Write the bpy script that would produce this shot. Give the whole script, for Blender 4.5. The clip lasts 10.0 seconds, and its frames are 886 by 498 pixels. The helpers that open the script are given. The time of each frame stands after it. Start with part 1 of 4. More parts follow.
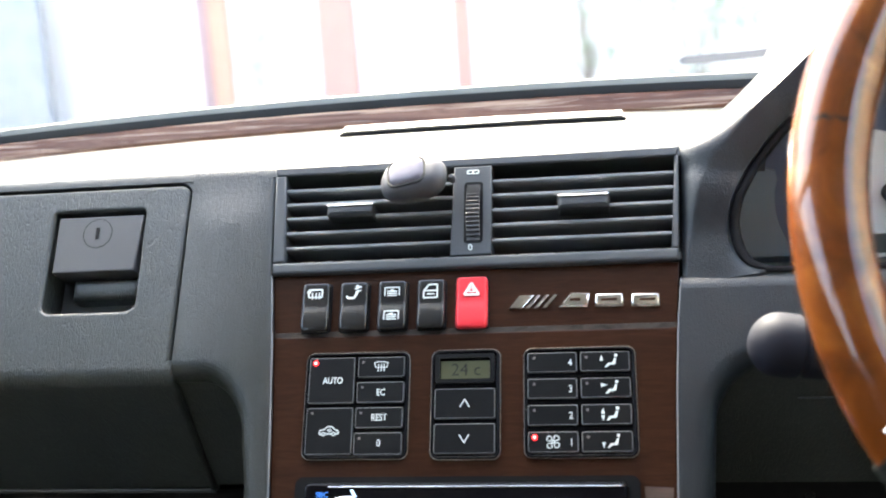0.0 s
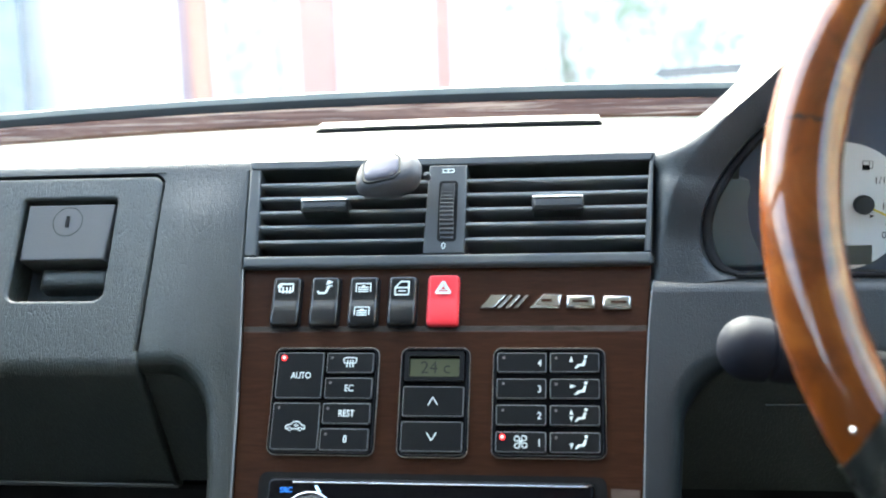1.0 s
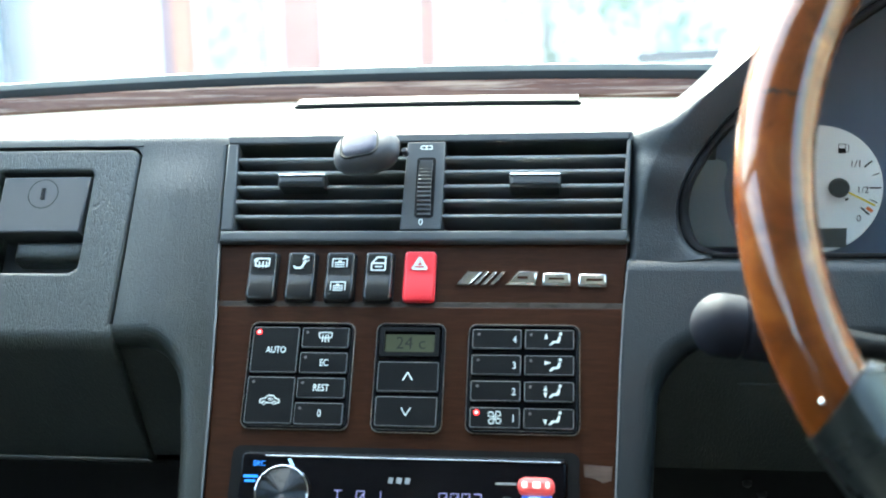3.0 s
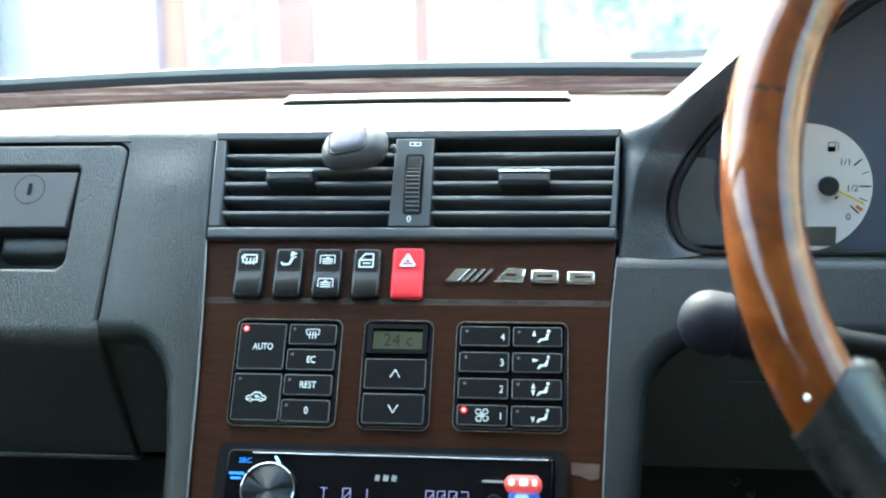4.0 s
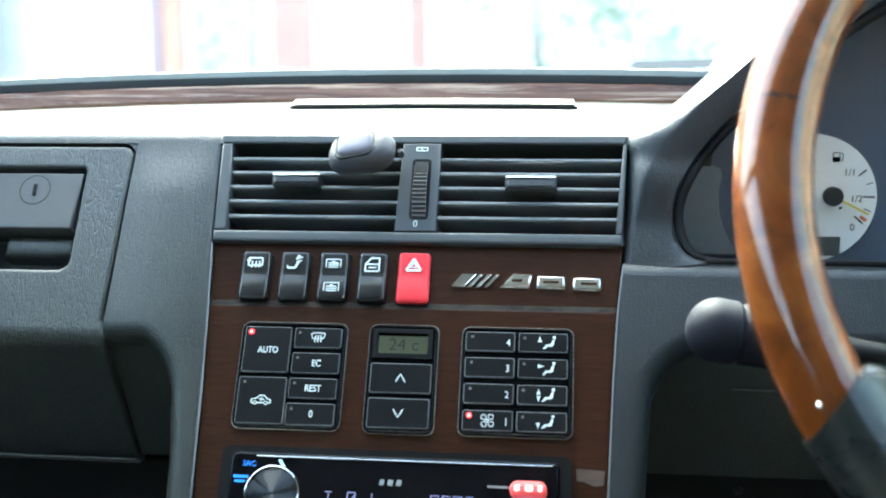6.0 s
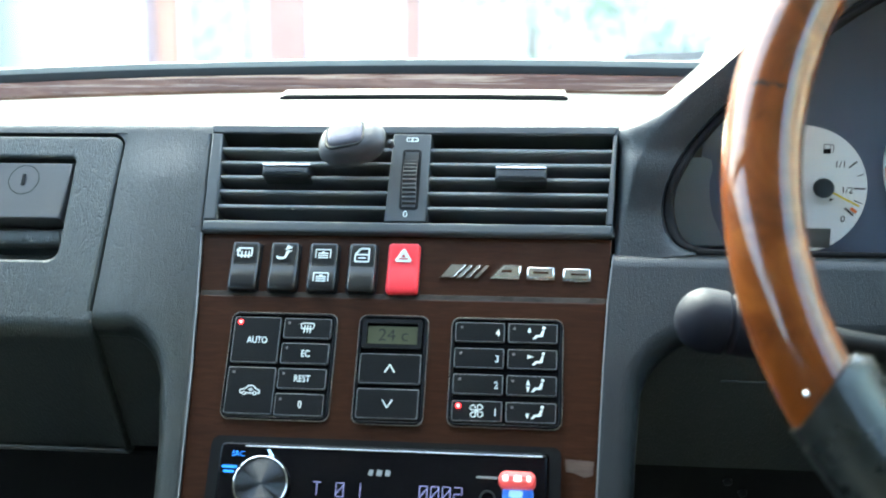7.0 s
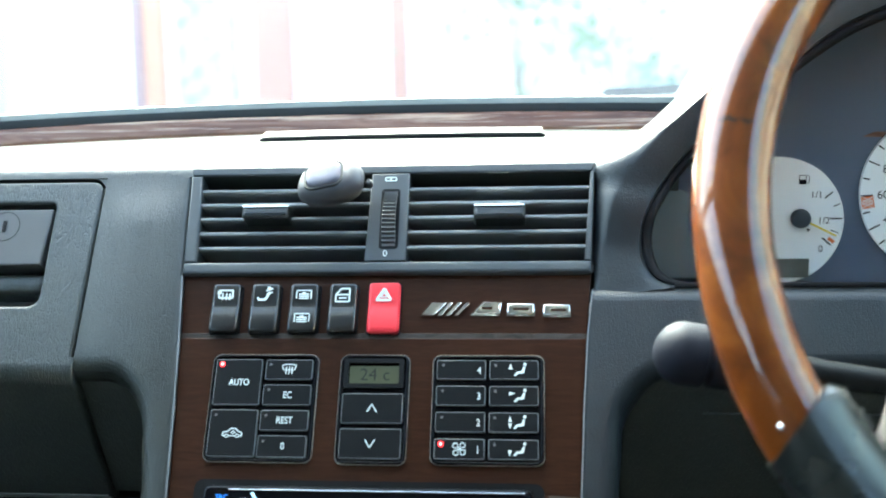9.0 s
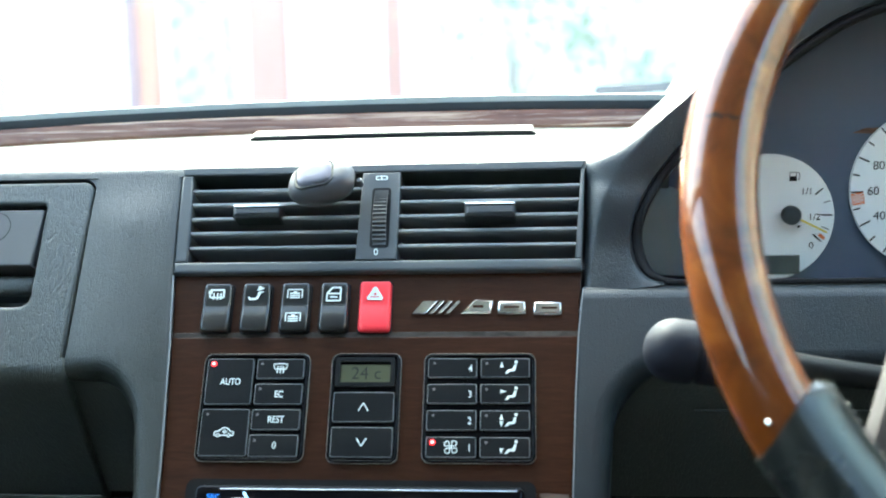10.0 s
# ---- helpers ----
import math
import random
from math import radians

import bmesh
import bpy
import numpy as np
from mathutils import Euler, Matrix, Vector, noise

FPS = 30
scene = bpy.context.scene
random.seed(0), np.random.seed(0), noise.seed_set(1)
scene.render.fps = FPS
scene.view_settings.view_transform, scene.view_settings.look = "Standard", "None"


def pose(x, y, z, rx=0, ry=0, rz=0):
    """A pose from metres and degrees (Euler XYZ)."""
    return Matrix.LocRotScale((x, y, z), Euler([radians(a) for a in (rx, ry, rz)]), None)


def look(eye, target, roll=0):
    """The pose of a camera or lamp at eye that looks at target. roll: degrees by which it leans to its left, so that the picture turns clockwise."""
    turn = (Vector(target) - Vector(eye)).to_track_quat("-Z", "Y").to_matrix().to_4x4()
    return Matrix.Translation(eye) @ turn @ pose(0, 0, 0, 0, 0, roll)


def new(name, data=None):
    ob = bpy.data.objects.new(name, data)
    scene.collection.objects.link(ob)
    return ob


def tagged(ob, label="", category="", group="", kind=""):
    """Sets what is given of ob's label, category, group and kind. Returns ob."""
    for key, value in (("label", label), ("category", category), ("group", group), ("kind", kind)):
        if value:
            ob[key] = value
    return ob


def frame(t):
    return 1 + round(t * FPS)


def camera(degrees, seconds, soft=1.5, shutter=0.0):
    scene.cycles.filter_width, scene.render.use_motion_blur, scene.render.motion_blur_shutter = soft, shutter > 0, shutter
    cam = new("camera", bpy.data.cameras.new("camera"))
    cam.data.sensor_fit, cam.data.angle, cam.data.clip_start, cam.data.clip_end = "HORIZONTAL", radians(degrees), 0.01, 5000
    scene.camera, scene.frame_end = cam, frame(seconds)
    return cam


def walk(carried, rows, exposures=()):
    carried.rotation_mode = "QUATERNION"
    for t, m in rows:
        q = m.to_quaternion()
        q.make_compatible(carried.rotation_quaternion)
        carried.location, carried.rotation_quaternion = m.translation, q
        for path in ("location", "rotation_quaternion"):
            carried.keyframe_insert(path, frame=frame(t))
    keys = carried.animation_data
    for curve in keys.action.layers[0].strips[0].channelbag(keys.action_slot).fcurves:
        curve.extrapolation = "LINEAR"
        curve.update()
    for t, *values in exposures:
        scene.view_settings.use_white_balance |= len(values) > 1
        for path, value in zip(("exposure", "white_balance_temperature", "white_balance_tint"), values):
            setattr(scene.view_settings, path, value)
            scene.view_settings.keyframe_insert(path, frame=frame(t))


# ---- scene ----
cam = camera(44.47, 10.0, soft=1.95)
# seconds, eye in metres, turn in degrees
PATH = [
    (0, 0.0925, -0.6097, 0.9771, 79.962, 3.986, 8.933),
    (0.5, 0.0829, -0.6081, 0.9638, 79.494, 1.444, 9.771),
    (1, 0.0929, -0.6095, 0.9650, 80.834, 2.072, 7.899),
    (1.5, 0.0933, -0.6094, 0.9588, 79.934, 1.667, 7.396),
    (2, 0.0908, -0.6096, 0.9563, 79.983, 1.394, 7.632),
    (2.5, 0.0936, -0.6110, 0.9572, 80.300, 1.376, 7.532),
    (2.7, 0.0943, -0.6109, 0.9559, 80.190, 1.328, 7.329),
    (3.8, 0.1002, -0.6098, 0.9579, 81.026, 0.916, 6.826),
    (4, 0.0992, -0.6082, 0.9536, 80.359, 0.938, 6.815),
    (4.5, 0.0940, -0.6077, 0.9513, 80.446, 0.108, 7.555),
    (5, 0.0906, -0.6085, 0.9500, 80.333, -0.522, 6.999),
    (5.5, 0.0926, -0.6087, 0.9492, 80.355, -0.467, 6.462),
    (5.7, 0.0911, -0.6101, 0.9518, 80.883, 0.208, 6.603),
    (7, 0.0941, -0.6089, 0.9482, 80.609, 0.059, 6.292),
    (7.5, 0.0973, -0.6100, 0.9523, 81.755, 0.563, 6.029),
    (8, 0.0969, -0.6109, 0.9541, 82.123, 0.467, 6.053),
    (8.5, 0.0983, -0.6107, 0.9484, 81.738, 0.759, 5.790),
    (9, 0.1019, -0.6106, 0.9514, 82.367, 1.178, 5.718),
    (9.5, 0.1051, -0.6108, 0.9516, 82.524, 1.304, 5.567),
    (10, 0.1051, -0.6108, 0.9507, 82.338, 1.459, 5.474),
]
cam.data.dof.use_dof, cam.data.dof.focus_distance, cam.data.dof.aperture_fstop = True, 0.66, 6.3
EXPOSURE = 4.06
GLOW = 2 ** -EXPOSURE
walk(cam, [(t, pose(x, y, z, rx, ry, rz)) for t, x, y, z, rx, ry, rz in PATH], exposures=[(0.0, EXPOSURE, 6880, 4), (0.5, EXPOSURE, 6400, -2), (1.0, EXPOSURE, 6230, -5), (1.5, EXPOSURE, 5935, -12), (10.0, EXPOSURE, 5935, -12)])

# ---- daylight: hazy sky and a soft sun ----
world = bpy.data.worlds.new("sky")
scene.world = world
world.use_nodes = True
wn, wl = world.node_tree.nodes, world.node_tree.links
sky = wn.new("ShaderNodeTexSky")
sky.sky_type, sky.sun_disc = "NISHITA", False
sky.sun_elevation, sky.sun_rotation = radians(45), radians(-18)
sky.air_density, sky.dust_density, sky.ozone_density = 0.8, 7.0, 0.6
wn["Background"].inputs["Strength"].default_value = 0.15
wl.new(sky.outputs["Color"], wn["Background"].inputs["Color"])
sun_data = bpy.data.lights.new("sun", "SUN")
sun_data.energy, sun_data.angle, sun_data.color = 1.3, radians(25), (1.0, 0.97, 0.93)
sun = new("sun", sun_data)
sun.matrix_world = look((-1.6, 5.0, 5.2), (0, 0, 0))


# ---- materials ----
def material(name, color, rough=0.5, metal=0.0, coat=0.0, emit=None, power=0.0, spec=0.5):
    m = bpy.data.materials.new(name)
    m.use_nodes = True
    b = m.node_tree.nodes["Principled BSDF"]
    b.inputs["Base Color"].default_value = (*color, 1)
    b.inputs["Roughness"].default_value = rough
    b.inputs["Metallic"].default_value = metal
    b.inputs["Specular IOR Level"].default_value = spec
    b.inputs["Coat Weight"].default_value = coat
    b.inputs["Coat Roughness"].default_value = 0.035
    if emit:
        b.inputs["Emission Color"].default_value = (*emit, 1)
        b.inputs["Emission Strength"].default_value = power * GLOW
    return m


def nodes_of(m):
    nt = m.node_tree
    return nt.nodes, nt.links, nt.nodes["Principled BSDF"]


def coords(m, scale=(1, 1, 1)):
    n, l, b = nodes_of(m)
    tc, mp = n.new("ShaderNodeTexCoord"), n.new("ShaderNodeMapping")
    mp.inputs["Scale"].default_value = scale
    l.new(tc.outputs["Object"], mp.inputs["Vector"])
    return mp.outputs["Vector"]


def noise_tex(m, vec, scale, detail=4.0, rough=0.55, distort=0.0):
    n, l, b = nodes_of(m)
    t = n.new("ShaderNodeTexNoise")
    t.inputs["Scale"].default_value, t.inputs["Detail"].default_value = scale, detail
    t.inputs["Roughness"].default_value, t.inputs["Distortion"].default_value = rough, distort
    l.new(vec, t.inputs["Vector"])
    return t.outputs["Fac"]


def ramp(m, fac, stops):
    n, l, b = nodes_of(m)
    r = n.new("ShaderNodeValToRGB")
    e = r.color_ramp.elements
    while len(e) < len(stops):
        e.new(0.5)
    for k, (at, c) in zip(e, stops):
        k.position, k.color = at, (*c, 1)
    l.new(fac, r.inputs["Fac"])
    return r.outputs["Color"]


def bump(m, height, strength, distance):
    n, l, b = nodes_of(m)
    k = n.new("ShaderNodeBump")
    k.inputs["Strength"].default_value, k.inputs["Distance"].default_value = strength, distance
    l.new(height, k.inputs["Height"])
    prev = b.inputs["Normal"].links
    if prev:
        l.new(prev[0].from_socket, k.inputs["Normal"])
    l.new(k.outputs["Normal"], b.inputs["Normal"])


def rough_by(m, fac, lo, hi):
    n, l, b = nodes_of(m)
    k = n.new("ShaderNodeMapRange")
    k.inputs["To Min"].default_value, k.inputs["To Max"].default_value = lo, hi
    l.new(fac, k.inputs["Value"])
    l.new(k.outputs["Result"], b.inputs["Roughness"])


def vinyl(name, dark, light, rough=(0.42, 0.58), grain=900, creases=0.0, spec=0.5, streaks=0.0):
    """Moulded plastic, vinyl or cloth: patchy colour, fine grain and, if asked, leather creases and wiped streaks."""
    m = material(name, dark, 0.5, spec=spec)
    n, l, b = nodes_of(m)
    v = coords(m)
    patch = noise_tex(m, v, 14, 5)
    if streaks:
        patch = noise_tex(m, coords(m, (1.0, 0.4, 0.4)), 26, 4, 0.55, 0.2)
    l.new(ramp(m, patch, [(0.3, dark), (0.75, light)]), b.inputs["Base Color"])
    fine = n.new("ShaderNodeTexVoronoi")
    fine.inputs["Scale"].default_value = grain
    l.new(v, fine.inputs["Vector"])
    bump(m, fine.outputs["Distance"], 0.35, 0.0004)
    if creases:
        for turn, stretch, scale, depth in ((0.34, (1.0, 0.24, 0.3), 560, 0.7), (-0.3, (1.0, 0.2, 0.3), 430, 0.7)):
            wander = n.new("ShaderNodeTexNoise")
            wander.inputs["Scale"].default_value, wander.inputs["Detail"].default_value = 60, 5
            l.new(v, wander.inputs["Vector"])
            shift = n.new("ShaderNodeVectorMath")
            shift.operation = "MULTIPLY_ADD"
            shift.inputs[1].default_value = (0.0022, 0.003, 0.0)
            l.new(wander.outputs["Color"], shift.inputs[0])
            lay = n.new("ShaderNodeMapping")
            lay.inputs["Rotation"].default_value, lay.inputs["Scale"].default_value = (0, 0, turn), stretch
            l.new(v, lay.inputs["Vector"])
            l.new(lay.outputs["Vector"], shift.inputs[2])
            cell = n.new("ShaderNodeTexVoronoi")
            cell.feature = "DISTANCE_TO_EDGE"
            cell.inputs["Scale"].default_value = scale
            l.new(shift.outputs["Vector"], cell.inputs["Vector"])
            cut = n.new("ShaderNodeMapRange")
            cut.inputs["From Max"].default_value = 0.11
            l.new(cell.outputs["Distance"], cut.inputs["Value"])
            bump(m, cut.outputs["Result"], min(1.0, creases * depth), 0.0004)
        bump(m, noise_tex(m, v, 150, 5, 0.65), creases * 0.4, 0.0006)
    shine = noise_tex(m, v, 60, 4)
    if streaks:
        wipe = noise_tex(m, coords(m, (1.0, 0.28, 0.28)), 34, 5, 0.6, 0.2)
        mixed = n.new("ShaderNodeMix")
        mixed.inputs["Factor"].default_value = streaks
        l.new(shine, mixed.inputs["A"])
        l.new(wipe, mixed.inputs["B"])
        shine = mixed.outputs["Result"]
        spread = n.new("ShaderNodeMapRange")
        spread.inputs["From Min"].default_value, spread.inputs["From Max"].default_value = 0.15, 0.85
        l.new(shine, spread.inputs["Value"])
        shine = spread.outputs["Result"]
    rough_by(m, shine, *rough)
    return m


VINYL = vinyl("grained_dark_vinyl", (0.0228, 0.0262, 0.0228), (0.0355, 0.04, 0.035), (0.26, 0.42), 1000, 0.52, 0.8, 0.5)
VINYL_SOFT = vinyl("soft_dash_vinyl", (0.012, 0.0142, 0.012), (0.0325, 0.037, 0.0316), (0.27, 0.4), 1500, 0.3, 0.7, 0.7)
bump(VINYL_SOFT, noise_tex(VINYL_SOFT, coords(VINYL_SOFT, (1.6, 0.5, 1.0)), 210, 5, 0.6), 0.09, 0.0004)
SHADED_VINYL = vinyl("shaded_hood_vinyl", (0.0105, 0.0145, 0.0175), (0.0185, 0.0235, 0.027), (0.3, 0.42), 1300, 0.2, 0.45)
ROCKER = material("glossy_black_key", (0.006, 0.0065, 0.007), 0.35, coat=1.0, spec=0.2)
ROCKER.node_tree.nodes["Principled BSDF"].inputs["Coat Roughness"].default_value = 0.14
DARKTAB = vinyl("dark_tab_plastic", (0.022, 0.025, 0.027), (0.03, 0.033, 0.035), (0.3, 0.4), 1800, 0.0, 0.5)
RUBBER = vinyl("windscreen_rubber", (0.16, 0.178, 0.168), (0.2, 0.22, 0.21), (0.5, 0.62), 1500, 0.0, 0.25)
DUCT = vinyl("duct_plastic", (0.2, 0.21, 0.215), (0.23, 0.24, 0.245), (0.5, 0.6), 1500, 0.0, 0.3)
PLASTIC = vinyl("black_hard_plastic", (0.0105, 0.0122, 0.013), (0.0155, 0.0175, 0.0185), (0.4, 0.55), 1500, 0.0, 0.22)
SLATGREY = vinyl("slat_grey_plastic", (0.15, 0.158, 0.163), (0.175, 0.183, 0.188), (0.36, 0.46), 1800, 0.0)
SATIN = vinyl("satin_grey_plastic", (0.0405, 0.0475, 0.0525), (0.051, 0.0595, 0.065), (0.34, 0.46), 1800, 0.0)
LIDGREY = vinyl("latch_grey_plastic", (0.062, 0.064, 0.067), (0.074, 0.076, 0.079), (0.4, 0.5), 1800, 0.0)
STALKGREY = vinyl("stalk_grey_plastic", (0.013, 0.015, 0.022), (0.018, 0.02, 0.028), (0.55, 0.65), 1800, 0.0, 0.1)
HUBGREY = vinyl("horn_pad_grey", (0.045, 0.041, 0.042), (0.055, 0.05, 0.052), (0.55, 0.65), 900, 0.1, 0.25)
BLACK = material("deep_black", (0.004, 0.004, 0.005), 0.6, spec=0.2)
KEY = vinyl("key_black_plastic", (0.005, 0.0055, 0.006), (0.0075, 0.008, 0.0085), (0.3, 0.42), 2200, 0.0, 0.13)
GLOSSBLACK = material("gloss_black_plastic", (0.004, 0.004, 0.005), 0.1, spec=0.18)
CHROME = material("chrome", (0.82, 0.83, 0.84), 0.12, 1.0)
BADGECHROME = material("badge_chrome", (0.9, 0.91, 0.91), 0.13, 1.0)
RIMCHROME = material("bezel_bright_edge", (0.8, 0.8, 0.82), 0.06, 1.0)
WHITE = material("white_print", (0.7, 0.78, 0.76), 0.6)
GREYPRINT = material("grey_print", (0.22, 0.235, 0.24), 0.6)
RED = material("hazard_red_plastic", (0.72, 0.03, 0.045), 0.35)
LED = material("red_lit_led", (0.5, 0.01, 0.01), 0.4, emit=(1.0, 0.012, 0.02), power=3.6)
LEDOFF = material("dark_led", (0.1, 0.09, 0.09), 0.35)
LCD = material("olive_lcd", (0.062, 0.068, 0.036), 0.3)
CLOCKGREY = material("grey_clock_crystal", (0.1, 0.115, 0.11), 0.3)
LCDTEXT = material("lcd_segments", (0.008, 0.009, 0.006), 0.4)
LILAC = material("lilac_display", (0.3, 0.28, 0.5), 0.5, emit=(0.4, 0.36, 0.8), power=0.11)
CYAN = material("blue_backlight", (0.05, 0.2, 0.5), 0.5, emit=(0.02, 0.19, 1.0), power=1.3)
LEDCORE = material("red_led_core", (0.9, 0.4, 0.4), 0.4, emit=(1.0, 0.42, 0.4), power=4.0)
STEEL = material("spun_knob_metal", (0.065, 0.067, 0.071), 0.1, 1.0)
DIAL = material("white_dial", (0.92, 0.95, 0.96), 0.5)
DIALBACK = vinyl("cluster_grey", (0.1, 0.13, 0.185), (0.12, 0.15, 0.212), (0.5, 0.6), 2500, 0.0)
PANELGREY = vinyl("cluster_panel_grey", (0.2, 0.25, 0.28), (0.24, 0.29, 0.32), (0.5, 0.62), 1500, 0.0)
NEEDLE = material("yellow_needle", (0.75, 0.6, 0.05), 0.5)
ORANGE = material("orange_print", (0.75, 0.2, 0.06), 0.6)
CLIPGREY = vinyl("pearl_grey_plastic", (0.066, 0.066, 0.072), (0.08, 0.08, 0.086), (0.36, 0.46), 1500, 0.0, 0.4)
CLIPFACE = material("silver_lavender_button", (0.16, 0.155, 0.185), 0.3, spec=0.25)
USBRED = material("red_translucent_plastic", (0.75, 0.1, 0.1), 0.3, emit=(1.0, 0.1, 0.1), power=0.45)
USBBLUE = material("blue_translucent_plastic", (0.06, 0.2, 0.8), 0.3, emit=(0.06, 0.22, 1.0), power=0.4)
USBPALE = material("pale_blue_lit_plastic", (0.5, 0.7, 0.9), 0.3, emit=(0.3, 0.6, 1.0), power=1.0)
USBWHITE = material("white_lit_plastic", (0.8, 0.6, 0.6), 0.3, emit=(1.0, 0.55, 0.5), power=2.0)


def wood(name, stops, axis=(1.2, 26, 26), scale=3.2, coat=0.6, rough=0.3, wave=0.0):
    m = material(name, stops[0][1], rough, coat=coat, spec=0.2)
    n, l, b = nodes_of(m)
    v = coords(m, axis)
    g = noise_tex(m, v, scale, 8, 0.6, 0.9)
    l.new(ramp(m, g, stops), b.inputs["Base Color"])
    fine = noise_tex(m, coords(m, tuple(a * 6 for a in axis)), scale * 2, 3)
    bump(m, fine, 0.12, 0.0002)
    return m


WALNUT = wood("dark_walnut_veneer", [(0.25, (0.0225, 0.0088, 0.0045)), (0.52, (0.0315, 0.0125, 0.0064)), (0.8, (0.043, 0.0174, 0.009))], (22, 190, 190), 2.2, 0.08, 0.36)
WALNUT.node_tree.nodes["Principled BSDF"].inputs["Specular IOR Level"].default_value = 0.1
TRIMWOOD = wood("glossy_brown_wood_trim", [(0.25, (0.065, 0.027, 0.014)), (0.5, (0.125, 0.058, 0.033)), (0.75, (0.22, 0.125, 0.08))], (5, 60, 60), 2.4, 0.4, 0.25)
RIMWOOD = wood("lacquered_amber_wood", [(0.25, (0.053, 0.0104, 0.0021)), (0.52, (0.15, 0.0395, 0.006)), (0.8, (0.32, 0.108, 0.018))], (14, 14, 4), 2.0, 1.0, 0.5)
RIMWOOD.node_tree.nodes["Principled BSDF"].inputs["Specular IOR Level"].default_value = 0.05
RIMWOOD.node_tree.nodes["Principled BSDF"].inputs["Coat IOR"].default_value = 1.72
tn, tl, tb = TRIMWOOD.node_tree.nodes, TRIMWOOD.node_tree.links, TRIMWOOD.node_tree.nodes["Principled BSDF"]
old = tb.inputs["Base Color"].links[0].from_socket
worn = ramp(TRIMWOOD, noise_tex(TRIMWOOD, coords(TRIMWOOD, (6, 110, 170)), 1.6, 6, 0.65, 0.25), [(0.5, (0, 0, 0)), (0.64, (1, 1, 1))])
blend = tn.new("ShaderNodeMix")
blend.data_type = "RGBA"
blend.inputs["B"].default_value = (0.4, 0.29, 0.21, 1)
tl.new(worn, blend.inputs["Factor"])
tl.new(old, blend.inputs["A"])
tl.new(blend.outputs["Result"], tb.inputs["Base Color"])
WORNEDGE = wood("worn_grey_edge", [(0.35, (0.018, 0.0145, 0.011)), (0.65, (0.048, 0.04, 0.032))], (34, 60, 60), 2.0, 0.0, 0.55)
RAWWOOD = wood("worn_bare_wood", [(0.3, (0.055, 0.038, 0.03)), (0.7, (0.1, 0.072, 0.058))], (30, 120, 30), 2.0, 0.0, 0.6)
LEATHER = vinyl("black_wheel_leather", (0.012, 0.0145, 0.0135), (0.019, 0.0225, 0.021), (0.24, 0.32), 700, 0.05, 0.5)
LEATHER.node_tree.nodes["Principled BSDF"].inputs["Coat Weight"].default_value = 0.6
LEATHER.node_tree.nodes["Principled BSDF"].inputs["Coat Roughness"].default_value = 0.16
HEADLINER = vinyl("grey_headliner_cloth", (0.47, 0.465, 0.43), (0.55, 0.545, 0.505), (0.85, 0.95), 600, 0.0)
SHADED_CLOTH = vinyl("shaded_headliner_cloth", (0.36, 0.355, 0.33), (0.42, 0.415, 0.385), (0.85, 0.95), 600, 0.0)
CARPET = vinyl("dark_carpet", (0.036, 0.039, 0.042), (0.052, 0.056, 0.06), (0.9, 1.0), 500, 0.0)
PLASTER = vinyl("white_rendered_wall", (0.74, 0.74, 0.72), (0.82, 0.82, 0.8), (0.8, 0.95), 40, 0.0)
TERRACOTTA = vinyl("terracotta_paint", (0.43, 0.225, 0.162), (0.49, 0.255, 0.185), (0.6, 0.8), 60, 0.0)
REFLECTPINK = vinyl("reflection_wall_paint", (0.45, 0.33, 0.3), (0.51, 0.38, 0.35), (0.6, 0.8), 60, 0.0)
MAUVESHADE = vinyl("mauve_shade_paint", (0.25, 0.175, 0.18), (0.29, 0.205, 0.21), (0.6, 0.8), 60, 0.0)
PINKPAINT = vinyl("faded_pink_paint", (0.36, 0.212, 0.178), (0.42, 0.245, 0.205), (0.6, 0.8), 60, 0.0)
CONCRETE = vinyl("pale_concrete", (0.4, 0.4, 0.38), (0.52, 0.52, 0.5), (0.8, 0.95), 30, 0.0)
SLATE = vinyl("slate_grey_paint", (0.2, 0.22, 0.24), (0.27, 0.29, 0.31), (0.5, 0.7), 40, 0.0)
LEAF = vinyl("leaf_green", (0.24, 0.31, 0.2), (0.34, 0.4, 0.28), (0.5, 0.6), 60, 0.0)
BARK = vinyl("bark", (0.25, 0.23, 0.2), (0.34, 0.31, 0.27), (0.8, 0.9), 60, 0.0)


def glass(name, tint=(1, 1, 1), gloss=1.0):
    m = bpy.data.materials.new(name)
    m.use_nodes = True
    n, l = m.node_tree.nodes, m.node_tree.links
    n.remove(n["Principled BSDF"])
    t, g, mix, fr = (n.new("ShaderNode" + k) for k in ("BsdfTransparent", "BsdfGlossy", "MixShader", "Fresnel"))
    t.inputs["Color"].default_value, g.inputs["Roughness"].default_value = (*tint, 1), 0.02
    fr.inputs["IOR"].default_value = 1.0 + 0.45 * gloss
    l.new(fr.outputs[0], mix.inputs[0])
    l.new(t.outputs[0], mix.inputs[1])
    l.new(g.outputs[0], mix.inputs[2])
    l.new(mix.outputs[0], n["Material Output"].inputs["Surface"])
    return m


GLASS = glass("window_glass", (0.97, 0.985, 0.98))
LENS = glass("cluster_lens", (0.96, 0.96, 0.96), 0.12)
TINTED = glass("green_tinted_glass", (0.965, 1.0, 0.89))


# ---- mesh helpers ----
def thing(name, m, label, category, group="", kind=""):
    e = new(name)
    e.empty_display_size = 0.02
    e.matrix_world = m
    return tagged(e, label, category, group, kind)


